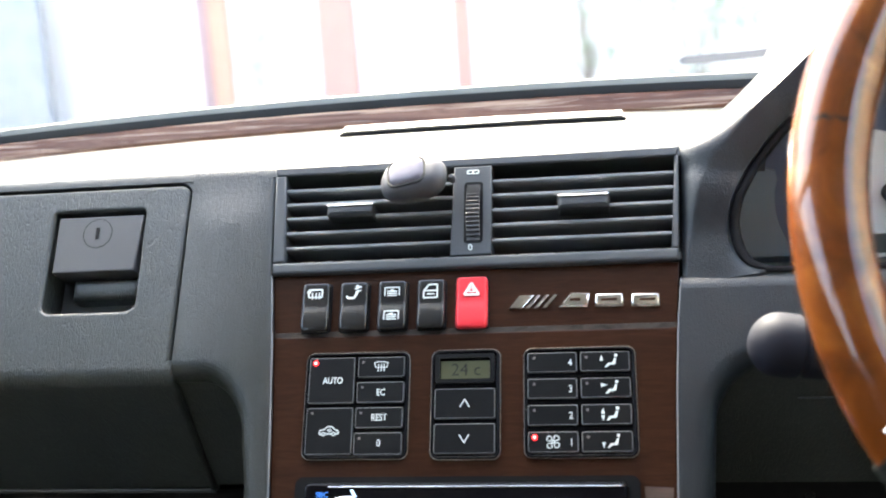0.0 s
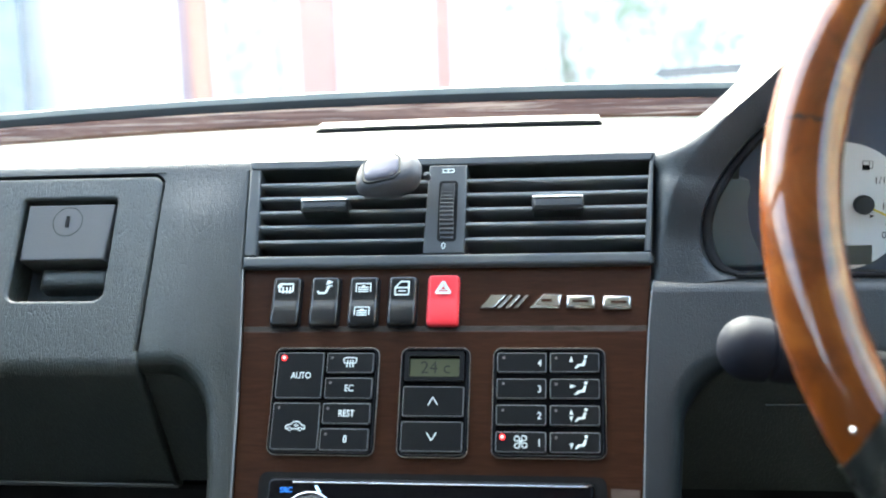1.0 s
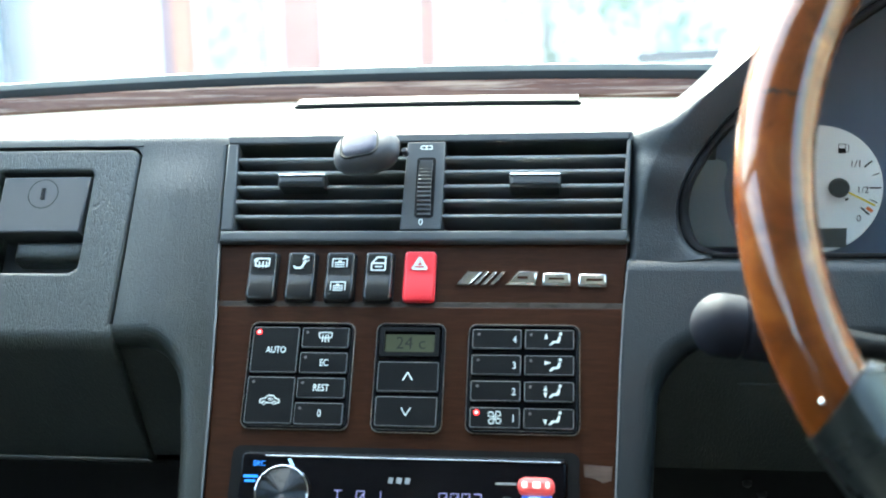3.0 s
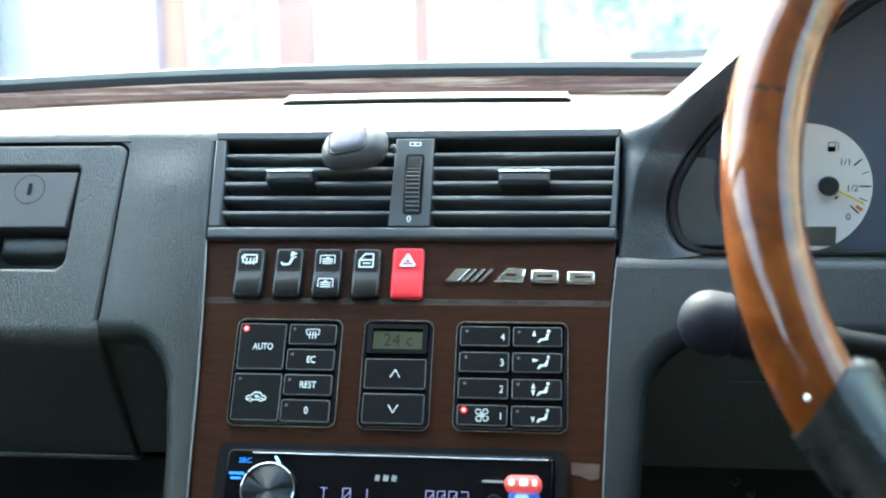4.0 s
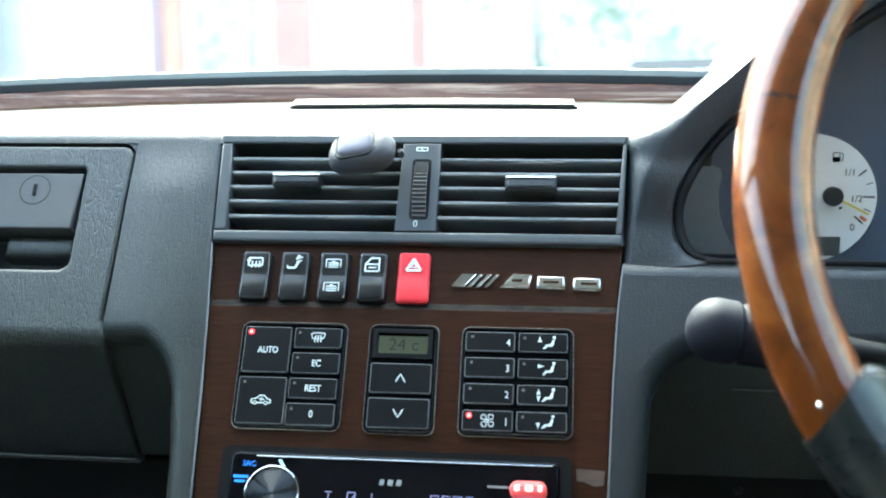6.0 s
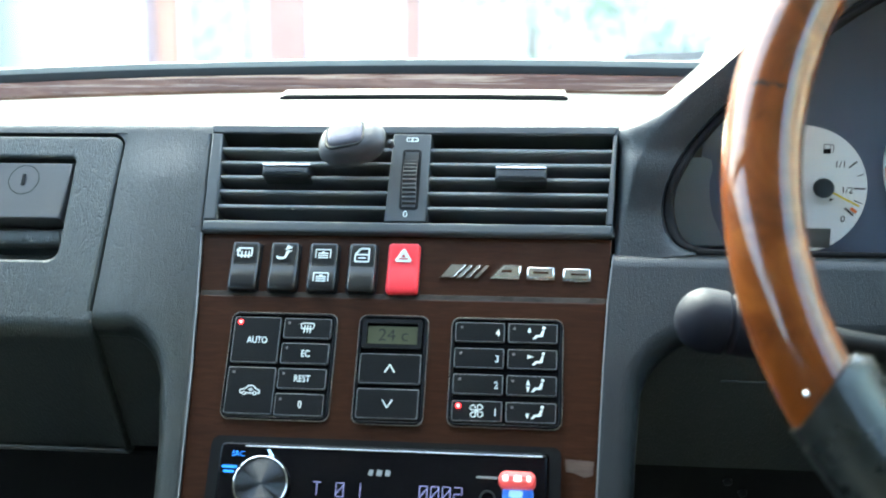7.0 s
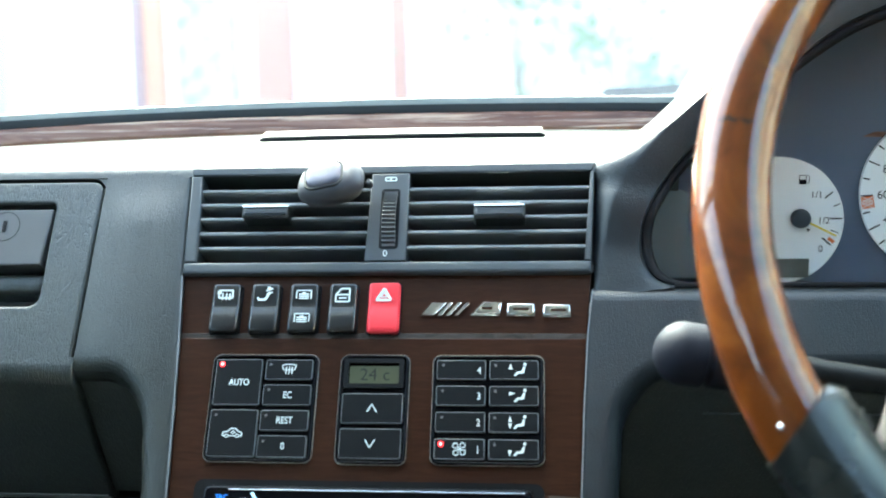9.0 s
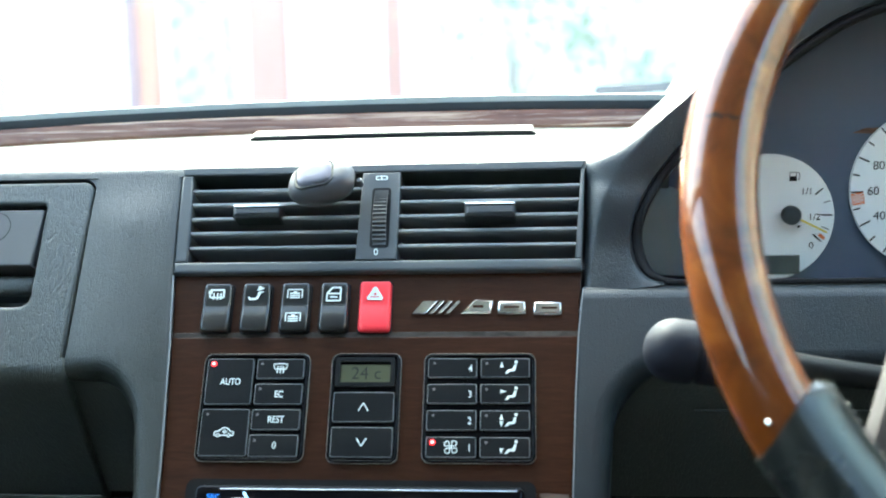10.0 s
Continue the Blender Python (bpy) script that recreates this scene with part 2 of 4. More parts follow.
def mesh_of(name, bm, mat, smooth=True):
    me = bpy.data.meshes.new(name)
    bmesh.ops.recalc_face_normals(bm, faces=bm.faces)
    bm.to_mesh(me)
    bm.free()
    me.materials.append(mat)
    if smooth:
        me.shade_smooth()
        me.set_sharp_from_angle(angle=radians(38))
        for p in me.polygons:
            if len(p.vertices) > 4 or p.area > 0.004 or max(abs(q) for q in p.normal) > 0.9995:
                p.use_smooth = False
    return me


def part(name, bm, mat, parent, label="", smooth=True):
    ob = new(name, mesh_of(name, bm, mat, smooth))
    ob.parent = parent
    return tagged(ob, label)


def solo(name, bm, mat, m, label, category, group="", kind=""):
    ob = new(name, mesh_of(name, bm, mat))
    ob.matrix_world = m
    return tagged(ob, label, category, group, kind)


def block(x0, x1, y0, y1, z0, z1, bevel=0.0, seg=2, bm=None):
    bm = bm or bmesh.new()
    got = bmesh.ops.create_cube(bm, size=1)
    vs = got["verts"]
    bmesh.ops.scale(bm, vec=(x1 - x0, y1 - y0, z1 - z0), verts=vs)
    bmesh.ops.translate(bm, vec=((x0 + x1) / 2, (y0 + y1) / 2, (z0 + z1) / 2), verts=vs)
    if bevel:
        es = {e for v in vs for e in v.link_edges}
        bmesh.ops.bevel(bm, geom=list(es), offset=bevel, segments=seg, profile=0.5, affect="EDGES")
    return bm


def rrect(w, h, r, n=5):
    """A closed loop of 2D points round a rectangle with rounded corners."""
    pts = []
    for cx, cy, a in ((w / 2 - r, h / 2 - r, 0), (-w / 2 + r, h / 2 - r, 90), (-w / 2 + r, -h / 2 + r, 180), (w / 2 - r, -h / 2 + r, 270)):
        for k in range(n + 1):
            t = radians(a + 90 * k / n)
            pts.append((cx + r * math.cos(t), cy + r * math.sin(t)))
    return pts


def slab(loop, z0, z1, soft=0.0, at=(0, 0), bm=None):
    """A plate with the outline loop from z0 up to z1, its upper edge rounded by soft."""
    bm = bm or bmesh.new()
    cx = sum(p[0] for p in loop) / len(loop)
    cy = sum(p[1] for p in loop) / len(loop)
    wx = max(abs(p[0] - cx) for p in loop)
    wy = max(abs(p[1] - cy) for p in loop)
    levels = [(z0, 0.0), (z1 - soft, 0.0)]
    if soft:
        levels += [(z1 - soft * 0.3, soft * 0.3), (z1, soft)]
    rings = []
    for z, inset in levels:
        fx, fy = 1 - inset / wx, 1 - inset / wy
        rings.append([bm.verts.new((cx + (x - cx) * fx + at[0], cy + (y - cy) * fy + at[1], z)) for x, y in loop])
    for a, b in zip(rings, rings[1:]):
        for i in range(len(loop)):
            j = (i + 1) % len(loop)
            bm.faces.new((a[i], a[j], b[j], b[i]))
    bm.faces.new(rings[-1])
    bm.faces.new(list(reversed(rings[0])))
    return bm


def ring(outer, inner, z0, z1, at=(0, 0), bm=None):
    """A flat frame between two loops of the same length, from z0 to z1."""
    bm = bm or bmesh.new()
    n = len(outer)
    rows = [[bm.verts.new((x + at[0], y + at[1], z)) for x, y in loop] for loop, z in ((outer, z0), (outer, z1), (inner, z1), (inner, z0))]
    for a in range(4):
        b = (a + 1) % 4
        for i in range(n):
            j = (i + 1) % n
            bm.faces.new((rows[a][i], rows[a][j], rows[b][j], rows[b][i]))
    return bm


def offset_loop(loop, d):
    """The counter-clockwise loop moved inwards by d."""
    out, n = [], len(loop)
    for i in range(n):
        p, q, r = (Vector(loop[j % n]) for j in (i - 1, i, i + 1))
        e, f = (q - p).normalized(), (r - q).normalized()
        m = Vector((-e.y - f.y, e.x + f.x)) / max(0.3, 1 + e.dot(f))
        out.append((q.x + m.x * d, q.y + m.y * d))
    return out


def lathe(profile, n=32, bm=None, at=(0, 0, 0)):
    """A body turned about z from points (radius, z)."""
    bm = bm or bmesh.new()
    rows = []
    for r, z in profile:
        rows.append([bm.verts.new((r * math.cos(2 * math.pi * k / n) + at[0], r * math.sin(2 * math.pi * k / n) + at[1], z + at[2])) for k in range(n)])
    for a, b in zip(rows, rows[1:]):
        for i in range(n):
            j = (i + 1) % n
            bm.faces.new((a[i], a[j], b[j], b[i]))
    bm.faces.new(rows[-1])
    bm.faces.new(list(reversed(rows[0])))
    return bm


def loft(rows, closed=False, caps=True, bm=None):
    """A skin through rows of points; closed: each row is a loop."""
    bm = bm or bmesh.new()
    vs = [[bm.verts.new(p) for p in row] for row in rows]
    n = len(vs[0])
    for a, b in zip(vs, vs[1:]):
        for i in range(n if closed else n - 1):
            j = (i + 1) % n
            bm.faces.new((a[i], a[j], b[j], b[i]))
    if closed and caps:
        bm.faces.new(vs[-1])
        bm.faces.new(list(reversed(vs[0])))
    return bm


def bead(loop, r, z, n=6, bm=None):
    """A thin round wire along a closed loop."""
    bm = bm or bmesh.new()
    m = len(loop)
    rows = []
    for i, (x, y) in enumerate(loop):
        (ax, ay), (bx, by) = loop[i - 1], loop[(i + 1) % m]
        d = Vector((bx - ax, by - ay))
        d = d.normalized() if d.length > 1e-9 else Vector((1, 0))
        rows.append([bm.verts.new((x - d.y * r * math.cos(2 * math.pi * j / n), y + d.x * r * math.cos(2 * math.pi * j / n), z + r * math.sin(2 * math.pi * j / n))) for j in range(n)])
    for i in range(m):
        p, q = rows[i], rows[(i + 1) % m]
        for j in range(n):
            bm.faces.new((p[j], p[(j + 1) % n], q[(j + 1) % n], q[j]))
    return bm


def bars(rects, z, thick=0.0002, bm=None):
    """Flat printed strokes: rows of x0, y0, x1, y1, width, all in millimetres."""
    bm = bm or bmesh.new()
    for x0, y0, x1, y1, w in rects:
        a, b = Vector((x0, y0)), Vector((x1, y1))
        d = (b - a).normalized()
        nrm = Vector((-d.y, d.x)) * w / 2
        loop = [((p.x) / 1000, (p.y) / 1000) for p in (a + nrm, a - nrm, b - nrm, b + nrm)]
        slab(loop, z, z + thick, bm=bm)
    return bm


def blob(points, z, thick=0.0002, bm=None):
    """A flat printed patch with the given outline in millimetres."""
    return slab([(x / 1000, y / 1000) for x, y in points], z, z + thick, bm=bm)


def disc(cx, cy, r, n=18):
    return [(cx + r * math.cos(2 * math.pi * k / n), cy + r * math.sin(2 * math.pi * k / n)) for k in range(n)]


def words(text, size, x, y, z, thick=0.0001, align="CENTER", squeeze=1.0, bold=0.0):
    """A bmesh of lettering in metres, centred at x, y."""
    cu = bpy.data.curves.new("lettering", "FONT")
    cu.body, cu.size, cu.align_x, cu.align_y, cu.extrude, cu.offset = text, size, align, "CENTER", thick, bold
    ob = new("lettering", cu)
    bpy.context.view_layer.update()
    me = bpy.data.meshes.new_from_object(ob.evaluated_get(bpy.context.evaluated_depsgraph_get()))
    bpy.data.objects.remove(ob)
    bm = bmesh.new()
    bm.from_mesh(me)
    bpy.data.meshes.remove(me)
    bmesh.ops.transform(bm, matrix=Matrix.Translation((x, y, z)) @ Matrix.Diagonal((squeeze, 1, 1, 1)), verts=bm.verts)
    return bm


# The dash face leans back by 31 degrees: x right, y up along it, z out of it towards the seats.
Z0 = 0.8
DASH = pose(0, 0, Z0, 59, 0, 0)


def on_dash(x, y, z=0.0):
    """A pose on the dash face, in millimetres."""
    return DASH @ pose(x / 1000, y / 1000, z / 1000)


def mm(*v):
    return tuple(a / 1000 for a in v)


def plate(loop, z0, z1, bevel=0.003, seg=3, below=1e9, soft=None):
    """A prism over an outline given in millimetres, its front rim rounded; z in millimetres too."""
    bm = bmesh.new()
    lo = [bm.verts.new(mm(x, y, z0)) for x, y in loop]
    hi = [bm.verts.new(mm(x, y, z1)) for x, y in loop]
    n = len(loop)
    for i in range(n):
        bm.faces.new((lo[i], lo[(i + 1) % n], hi[(i + 1) % n], hi[i]))
    top = bm.faces.new(hi)
    bm.faces.new(list(reversed(lo)))
    bmesh.ops.recalc_face_normals(bm, faces=bm.faces)
    if bevel:
        es = [e for e in top.edges if min(v.co.y for v in e.verts) < below / 1000 - 1e-6]
        if soft:
            wide = [e for e in es if soft(sum(v.co.x for v in e.verts) * 500, sum(v.co.y for v in e.verts) * 500)]
            es = [e for e in es if e not in wide]
            bmesh.ops.bevel(bm, geom=wide, offset=0.0115, segments=8, profile=0.5, affect="EDGES")
            es = [e for e in es if e.is_valid]
        bmesh.ops.bevel(bm, geom=es, offset=bevel, segments=seg, profile=0.5, affect="EDGES")
    return bm


def bulge(bm, xs, ys, rise):
    """Cuts the front of a plate along the given lines, in millimetres, and lifts it by rise(x, y)."""
    for lines, way in ((xs, (1, 0, 0)), (ys, (0, 1, 0))):
        for v in lines:
            at = [v / 1000 * w for w in way]
            bmesh.ops.bisect_plane(bm, geom=bm.verts[:] + bm.edges[:] + bm.faces[:], plane_co=at, plane_no=way)
    for v in bm.verts:
        if v.co.z > -0.001:
            v.co.z += rise(v.co.x * 1000, v.co.y * 1000) / 1000
    return bm


# ---- dashboard ----
dashboard = thing("dashboard", pose(0, 0, 0), "dark grey grained vinyl car dashboard with wood trim", "dashboard")


def crown(x, y, z):
    """Dash top: it falls and sweeps back a little towards its ends."""
    f = min(1.0, max(0.0, (y - 0.0612) / 0.05))
    return (x, y - 0.06 * x * x * f, Z0 + z - 0.07 * x * x * f)


def sweep(profile, x0, x1, n=40):
    return loft([[crown(x0 + (x1 - x0) * k / n, y / 1000, z / 1000) for y, z in profile] for k in range(n + 1)], closed=True)


part("top_pad", sweep([(61.07, 108.4), (62.4, 110.5), (64.2, 112.8), (66.8, 114.9), (70.4, 116.8), (76, 118.7), (90, 122.8), (116, 130.3), (127, 133.6), (128, 120), (80, 95)], -0.72, 0.1302), VINYL_SOFT, dashboard, "dash top pad in smooth dark vinyl")
part("top_pad", sweep([(70.4, 116.8), (76, 118.7), (90, 122.8), (116, 130.3), (127, 133.6), (128, 120), (80, 95), (72, 108)], 0.1302, 0.18, 4), VINYL_SOFT, dashboard)
part("top_pad", sweep([(64, 109), (70, 115.5), (90, 122.3), (127, 133.6), (128, 120), (80, 95)], 0.59, 0.72, 8), VINYL_SOFT, dashboard)
part("wood_trim_strip", sweep([(127.5, 131), (127.8, 134.5), (129, 136.5), (134, 145.2), (136, 145.8), (138, 131)], -0.72, 0.72), TRIMWOOD, dashboard, "glossy brown wood trim strip")
part("rear_edge", sweep([(135.2, 140), (136.0, 146.4), (136.8, 148.5), (139.2, 154.0), (140.2, 155.4), (142, 155.9), (150, 154), (160, 150), (230, 140), (260, 110)], -0.72, 0.72), RUBBER, dashboard, "grey rubber edge along the windscreen")
part("windscreen_seal", sweep([(134.8, 140), (135.4, 146.0), (135.9, 147.6), (137.5, 151.3), (139, 151), (140, 140)], -0.72, 0.72), PLASTIC, dashboard, "black seal below the windscreen edge")
part("defroster_slot", sweep([(111.6, 127), (112.1, 130.9), (113, 131.3), (115, 127)], -0.096, 0.097, 4), BLACK, dashboard, "long narrow black defroster slot")
part("slot_lip", sweep([(112.5, 130.6), (112.8, 132.3), (114.2, 133.2), (123.5, 135.6), (126, 131)], -0.094, 0.095, 4), VINYL_SOFT, dashboard)



def elbow(x0, y0, x1, y1, n=12):
    """Inner corner that leaves (x0, y0) sideways and comes to (x1, y1) from above."""
    return [(x0 + (x1 - x0) * math.sin(math.pi / 2 * k / n) ** 1.1, y0 + (y1 - y0) * (1 - math.cos(math.pi / 2 * k / n))) for k in range(n + 1)]


LEFT_FACE = [(-182.8, 124.4), (-184.8, -7)] + elbow(-166, -7, -138.5, -46) + [(-135, -70), (-133, -100), (-130, -210), (-111, -210), (-115, -106), (-119, -21), (-121.5, 20), (-124.5, 57), (-127.3, 124.4)]


def pillar_rise(x, y):
    """The pillar is rounded from side to side, and rolls back towards the dash top."""
    right = -120.5 + 5.2 * min(1.0, max(0.0, -(y - 20) / 126)) - 6.0 * min(1.0, max(0.0, (y - 20) / 104))
    f = min(1.0, max(0.0, (right - x) / 62))
    up, down = min(1.0, max(0.0, (124.4 - y) / 36)), min(1.0, max(0.0, (y + 60) / 70))
    return 16 * f * (1 - f) * (1 - 0.3 * f) * up * up * (3 - 2 * up) * (0.25 + 0.75 * down)


ob = part("passenger_pillar", bulge(plate(LEFT_FACE, -60, 3.5, 0.0026, below=124.4, soft=lambda x, y: x < -128 and y < -5 and -184.0 < x), range(-182, -112, 5), range(-60, 124, 8), pillar_rise), VINYL_SOFT, dashboard)
ob.matrix_world = DASH
RIGHT_FACE = [(124.9, 51), (121, 18), (118.5, -20), (114.5, -106), (110, -210), (131, -210), (135, -100), (137, -70)] + list(reversed(elbow(170, -4, 139.5, -40))) + [(700, -4), (700, 51), (170, 51)]
ob = part("driver_pillar", plate(list(reversed(RIGHT_FACE)), -60, 3.5, 0.0022, soft=lambda x, y: (128 < x < 690 and y < -2) or y > 43), SHADED_VINYL, dashboard)
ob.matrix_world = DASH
for side, line in (("left", [(-112.5, -190), (-115.2, -106), (-119.2, -21), (-121.7, 20), (-124.6, 56.5)]), ("right", [(111, -190), (114.7, -106), (118.7, -20), (121.2, 18), (124.3, 46)])):
    ob = part("edge_highlight", bars([(*a, *b, 0.9) for a, b in zip(line, line[1:])], 0.0015, 0.0024), SLATGREY, dashboard, "painted highlight on the vinyl edge beside the wood")
    ob.matrix_world = DASH
ob = part("left_end", plate([(-700, -4), (-560, -4), (-560, 123.5), (-700, 123.5)], -60, 3.0, 0.003), VINYL, dashboard)
ob.matrix_world = DASH


def skirt(x0, x1):
    """The lower dash that falls away forwards under the overhang."""
    prof = [(2, -4), (3.5, -9), (8, -16), (46, -95), (60, -100), (90, -100), (60, -20), (20, 0)]
    return loft([[(x / 1000, y / 1000, Z0 + z / 1000) for y, z in prof] for x in (x0, x1)], closed=True)


part("lower_left_skirt", skirt(-186.0, -112), VINYL, dashboard)
part("lower_right_skirt", skirt(112, 700), VINYL, dashboard)
part("footwell_back", block(-0.72, 0.72, 0.2, 0.22, 0.1, 0.75), CARPET, dashboard)
part("lower_tray", block(-0.6, -0.13, 0.057, 0.2, 0.62, 0.698, 0.004), BLACK, dashboard)

# cluster hood: an arch round the instruments, half of it as inner edge and ridge (x, z)
CX = 0.36
HALF = [(0.1750, 0.8425, 0.1285, 0.838), (0.1650, 0.8450, 0.1290, 0.843), (0.1590, 0.8500, 0.1300, 0.849), (0.1555, 0.859, 0.1315, 0.860), (0.1550, 0.870, 0.1340, 0.873), (0.1580, 0.881, 0.1370, 0.886), (0.1640, 0.892, 0.1415, 0.897), (0.1730, 0.905, 0.1510, 0.911), (0.1860, 0.920, 0.1680, 0.931), (0.2050, 0.937, 0.1920, 0.952), (0.2270, 0.9555, 0.2155, 0.9735), (0.2530, 0.9755, 0.2435, 0.9955), (0.2850, 0.9955, 0.2790, 1.0175), (0.3220, 1.0085, 0.3185, 1.0315), (0.3600, 1.013, 0.3600, 1.036)]


def smooth(rows, per=4):
    """Catmull-Rom through the rows."""
    out = []
    p = [np.array(r) for r in rows]
    p = [2 * p[0] - p[1]] + p + [2 * p[-1] - p[-2]]
    for i in range(1, len(p) - 2):
        for k in range(per):
            t = k / per
            out.append(tuple(0.5 * (2 * p[i] + (p[i + 1] - p[i - 1]) * t + (2 * p[i - 1] - 5 * p[i] + 4 * p[i + 1] - p[i + 2]) * t * t + (3 * p[i] - p[i - 1] - 3 * p[i + 1] + p[i + 2]) * t ** 3)))
    out.append(tuple(p[-2]))
    return out


HALF = smooth(HALF)


def front_y(z):
    return 0.6 * (z - 0.8) if z < 0.9 else 0.06 + 0.2 * (z - 0.9)


# where the outer skin of the hood runs out, by the height of its ridge: ridge height, then x, y, z
SKIRT_END = [(0.83, 0.1252, 0.0205, 0.83), (0.86, 0.126, 0.039, 0.86), (0.885, 0.1272, 0.0565, 0.885), (0.9, 0.1276, 0.062, 0.9), (0.908, 0.1276, 0.0603, 0.9082), (0.914, 0.1288, 0.063, 0.9146), (0.922, 0.136, 0.077, 0.9182), (0.931, 0.144, 0.093, 0.9228), (0.942, 0.155, 0.113, 0.9285), (0.952, 0.166, 0.13, 0.936), (0.968, 0.19, 0.17, 0.955), (0.98, 0.215, 0.19, 0.97)]


def skirt_end(z):
    for (z0, *p), (z1, *q) in zip(SKIRT_END, SKIRT_END[1:]):
        if z <= z1:
            return Vector(p).lerp(Vector(q), min(1.0, max(0.0, (z - z0) / (z1 - z0))))
    return Vector(SKIRT_END[-1][1:])


def proud(p, by):
    """The point moved towards the camera along its view line by that many metres."""
    p, cam_eye = Vector(p), Vector((0.097, -0.609, 0.955))
    return p + (cam_eye - p).normalized() * by


def hood_rows():
    rows, backs = [], []
    full = [(h, 1) for h in HALF] + [(h, -1) for h in HALF[-2::-1]]
    for (xi, zi, xr, zr), side in full:
        out = Vector((xr - CX, (zr - 0.87) * 1.6)).normalized()
        yi, yr = front_y(zi), front_y(zr)
        lift = min(1.0, max(0.0, (zr - 0.858) / 0.042))
        lift = 0.12 * min(1.0, max(0.0, (zr - 0.84) / 0.02)) + 0.88 * lift * lift * (3 - 2 * lift)
        (xi, yi, zi), (xr, yr, zr_near) = proud((xi, yi, zi), 0.01 * lift), proud((xr, yr, zr), 0.013 * lift)
        low = min(1.0, max(0.0, (0.872 - zi) / 0.02))
        bx, bz = xi + 0.003 - 0.011 * low, max(0.829, zi - 0.003 - 0.01 * low)
        pts = [(bx, 0.12, bz), (xi + 0.0008, yi + 0.008, zi), (xi - 0.0006, yi + 0.002, zi)]
        for f in (0.1, 0.25, 0.42, 0.58, 0.72, 0.84, 0.93, 1.0):
            pts.append((xi + (xr - xi) * f, yi + (yr - yi) * math.sin(math.pi / 2 * f) - 0.0016 * math.sin(math.pi * f ** 0.7), zi + (zr_near - zi) * f))
        start = Vector((xr, yr, zr_near))
        high = min(1.0, max(0.0, (zr - 0.965) / 0.015))
        end = skirt_end(zr).lerp(Vector((xr + out.x * 0.019, 0.19, zr + out.y * 0.013)), high)
        gap = (end - start).length
        swell = Vector((out.x, -0.35, max(0.0, out.y) + 0.1)).normalized() * min(0.007, 0.27 * gap)
        bend = start.lerp(end, 0.4 - 0.2 * min(1.0, max(0.0, (zr - 0.91) / 0.03))) + swell
        for f in (0.06, 0.13, 0.21, 0.3, 0.4, 0.52, 0.66, 0.82, 1.0):
            pts.append(tuple(start * (1 - f) ** 2 + bend * 2 * f * (1 - f) + end * f * f))
        if side < 0:
            pts = [(2 * CX - x, y, z) for x, y, z in pts]
        rows.append(pts)
        backs.append((pts[0][0], pts[0][2]))
    return rows, backs


HOOD, ARCH = hood_rows()
part("cluster_hood", loft([r[2:] for r in HOOD]), SHADED_VINYL, dashboard, "grained vinyl instrument hood")
part("hood_lining", loft([r[:3] for r in HOOD]), PLASTIC, dashboard, "black inner lining of the hood")


def lip(path, r, n=10):
    """A round rubber lip along the arch."""
    rows = []
    for x, y, z in path:
        out = Vector((x - CX, 0, (z - 0.87) * 1.6)).normalized()
        c = Vector((x, y + 0.003, z)) - out * 0.0028
        rows.append([c + out * r * math.cos(2 * math.pi * j / n) + Vector((0, r * math.sin(2 * math.pi * j / n), 0)) for j in range(n)])
    return loft(rows, closed=True)


part("opening_lip", lip([r[2] for r in HOOD], 0.0038), BLACK, dashboard, "black rubber lip round the instruments")
part("opening_lip", block(0.172, 0.548, 0.026, 0.031, 0.8405, 0.8445, 0.0018), BLACK, dashboard)
part("cluster_shelf", loft([[(x, 0.0255, 0.8415), (x, 0.034, 0.841), (x, 0.119, 0.8285), (x, 0.125, 0.81), (x, 0.03, 0.81)] for x in (0.158, 0.562)], closed=True), VINYL, dashboard)

# ---- glovebox ----
glovebox = thing("glovebox", DASH, "closed dark vinyl glovebox with a locked latch", "glovebox")
RX0, RX1, RY0, RY1 = -278, -214.5, 37.5, 106.5


def corner(cx, cy, r, a, n=4):
    return [(cx + r * math.cos(radians(a + 90 * k / n)), cy + r * math.sin(radians(a + 90 * k / n))) for k in range(n + 1)]


def glove_door():
    """The door as a sheet round the latch recess, its outer rim and the recess rim rounded."""
    bm = bmesh.new()
    x0, x1, y0, y1 = -558, -184.4, 1.0, 122.8
    outer = corner(x1 - 8, y1 - 8, 8, 0, 7) + [(x0, y1), (x0, y0), (x1 - 2.0, y0)]
    hole = corner(RX1 - 2.5, RY1 - 2.5, 2.5, 0) + corner(RX0 + 2.5, RY1 - 2.5, 2.5, 90) + corner(RX0 + 6, RY0 + 6, 6, 180) + corner(RX1 - 7, RY0 + 7, 7, 270)
    edges = []
    for loop, sign in ((outer, 1), (hole, -1)):
        rows = [[bm.verts.new(mm(x, y, z)) for x, y in offset_loop(loop, sign * d)] for d, z in ((2.6, 3.2), (1.6, 3.05), (0.75, 2.5), (0.25, 1.6), (0.05, 0.4), (0.0, -30))]
        n = len(loop)
        for p, q in zip(rows, rows[1:]):
            for i in range(n):
                bm.faces.new((p[i], p[(i + 1) % n], q[(i + 1) % n], q[i]))
        edges += [bm.edges.get((rows[0][i], rows[0][(i + 1) % n])) for i in range(n)]
    bmesh.ops.triangle_fill(bm, edges=edges, use_beauty=True)
    return bm


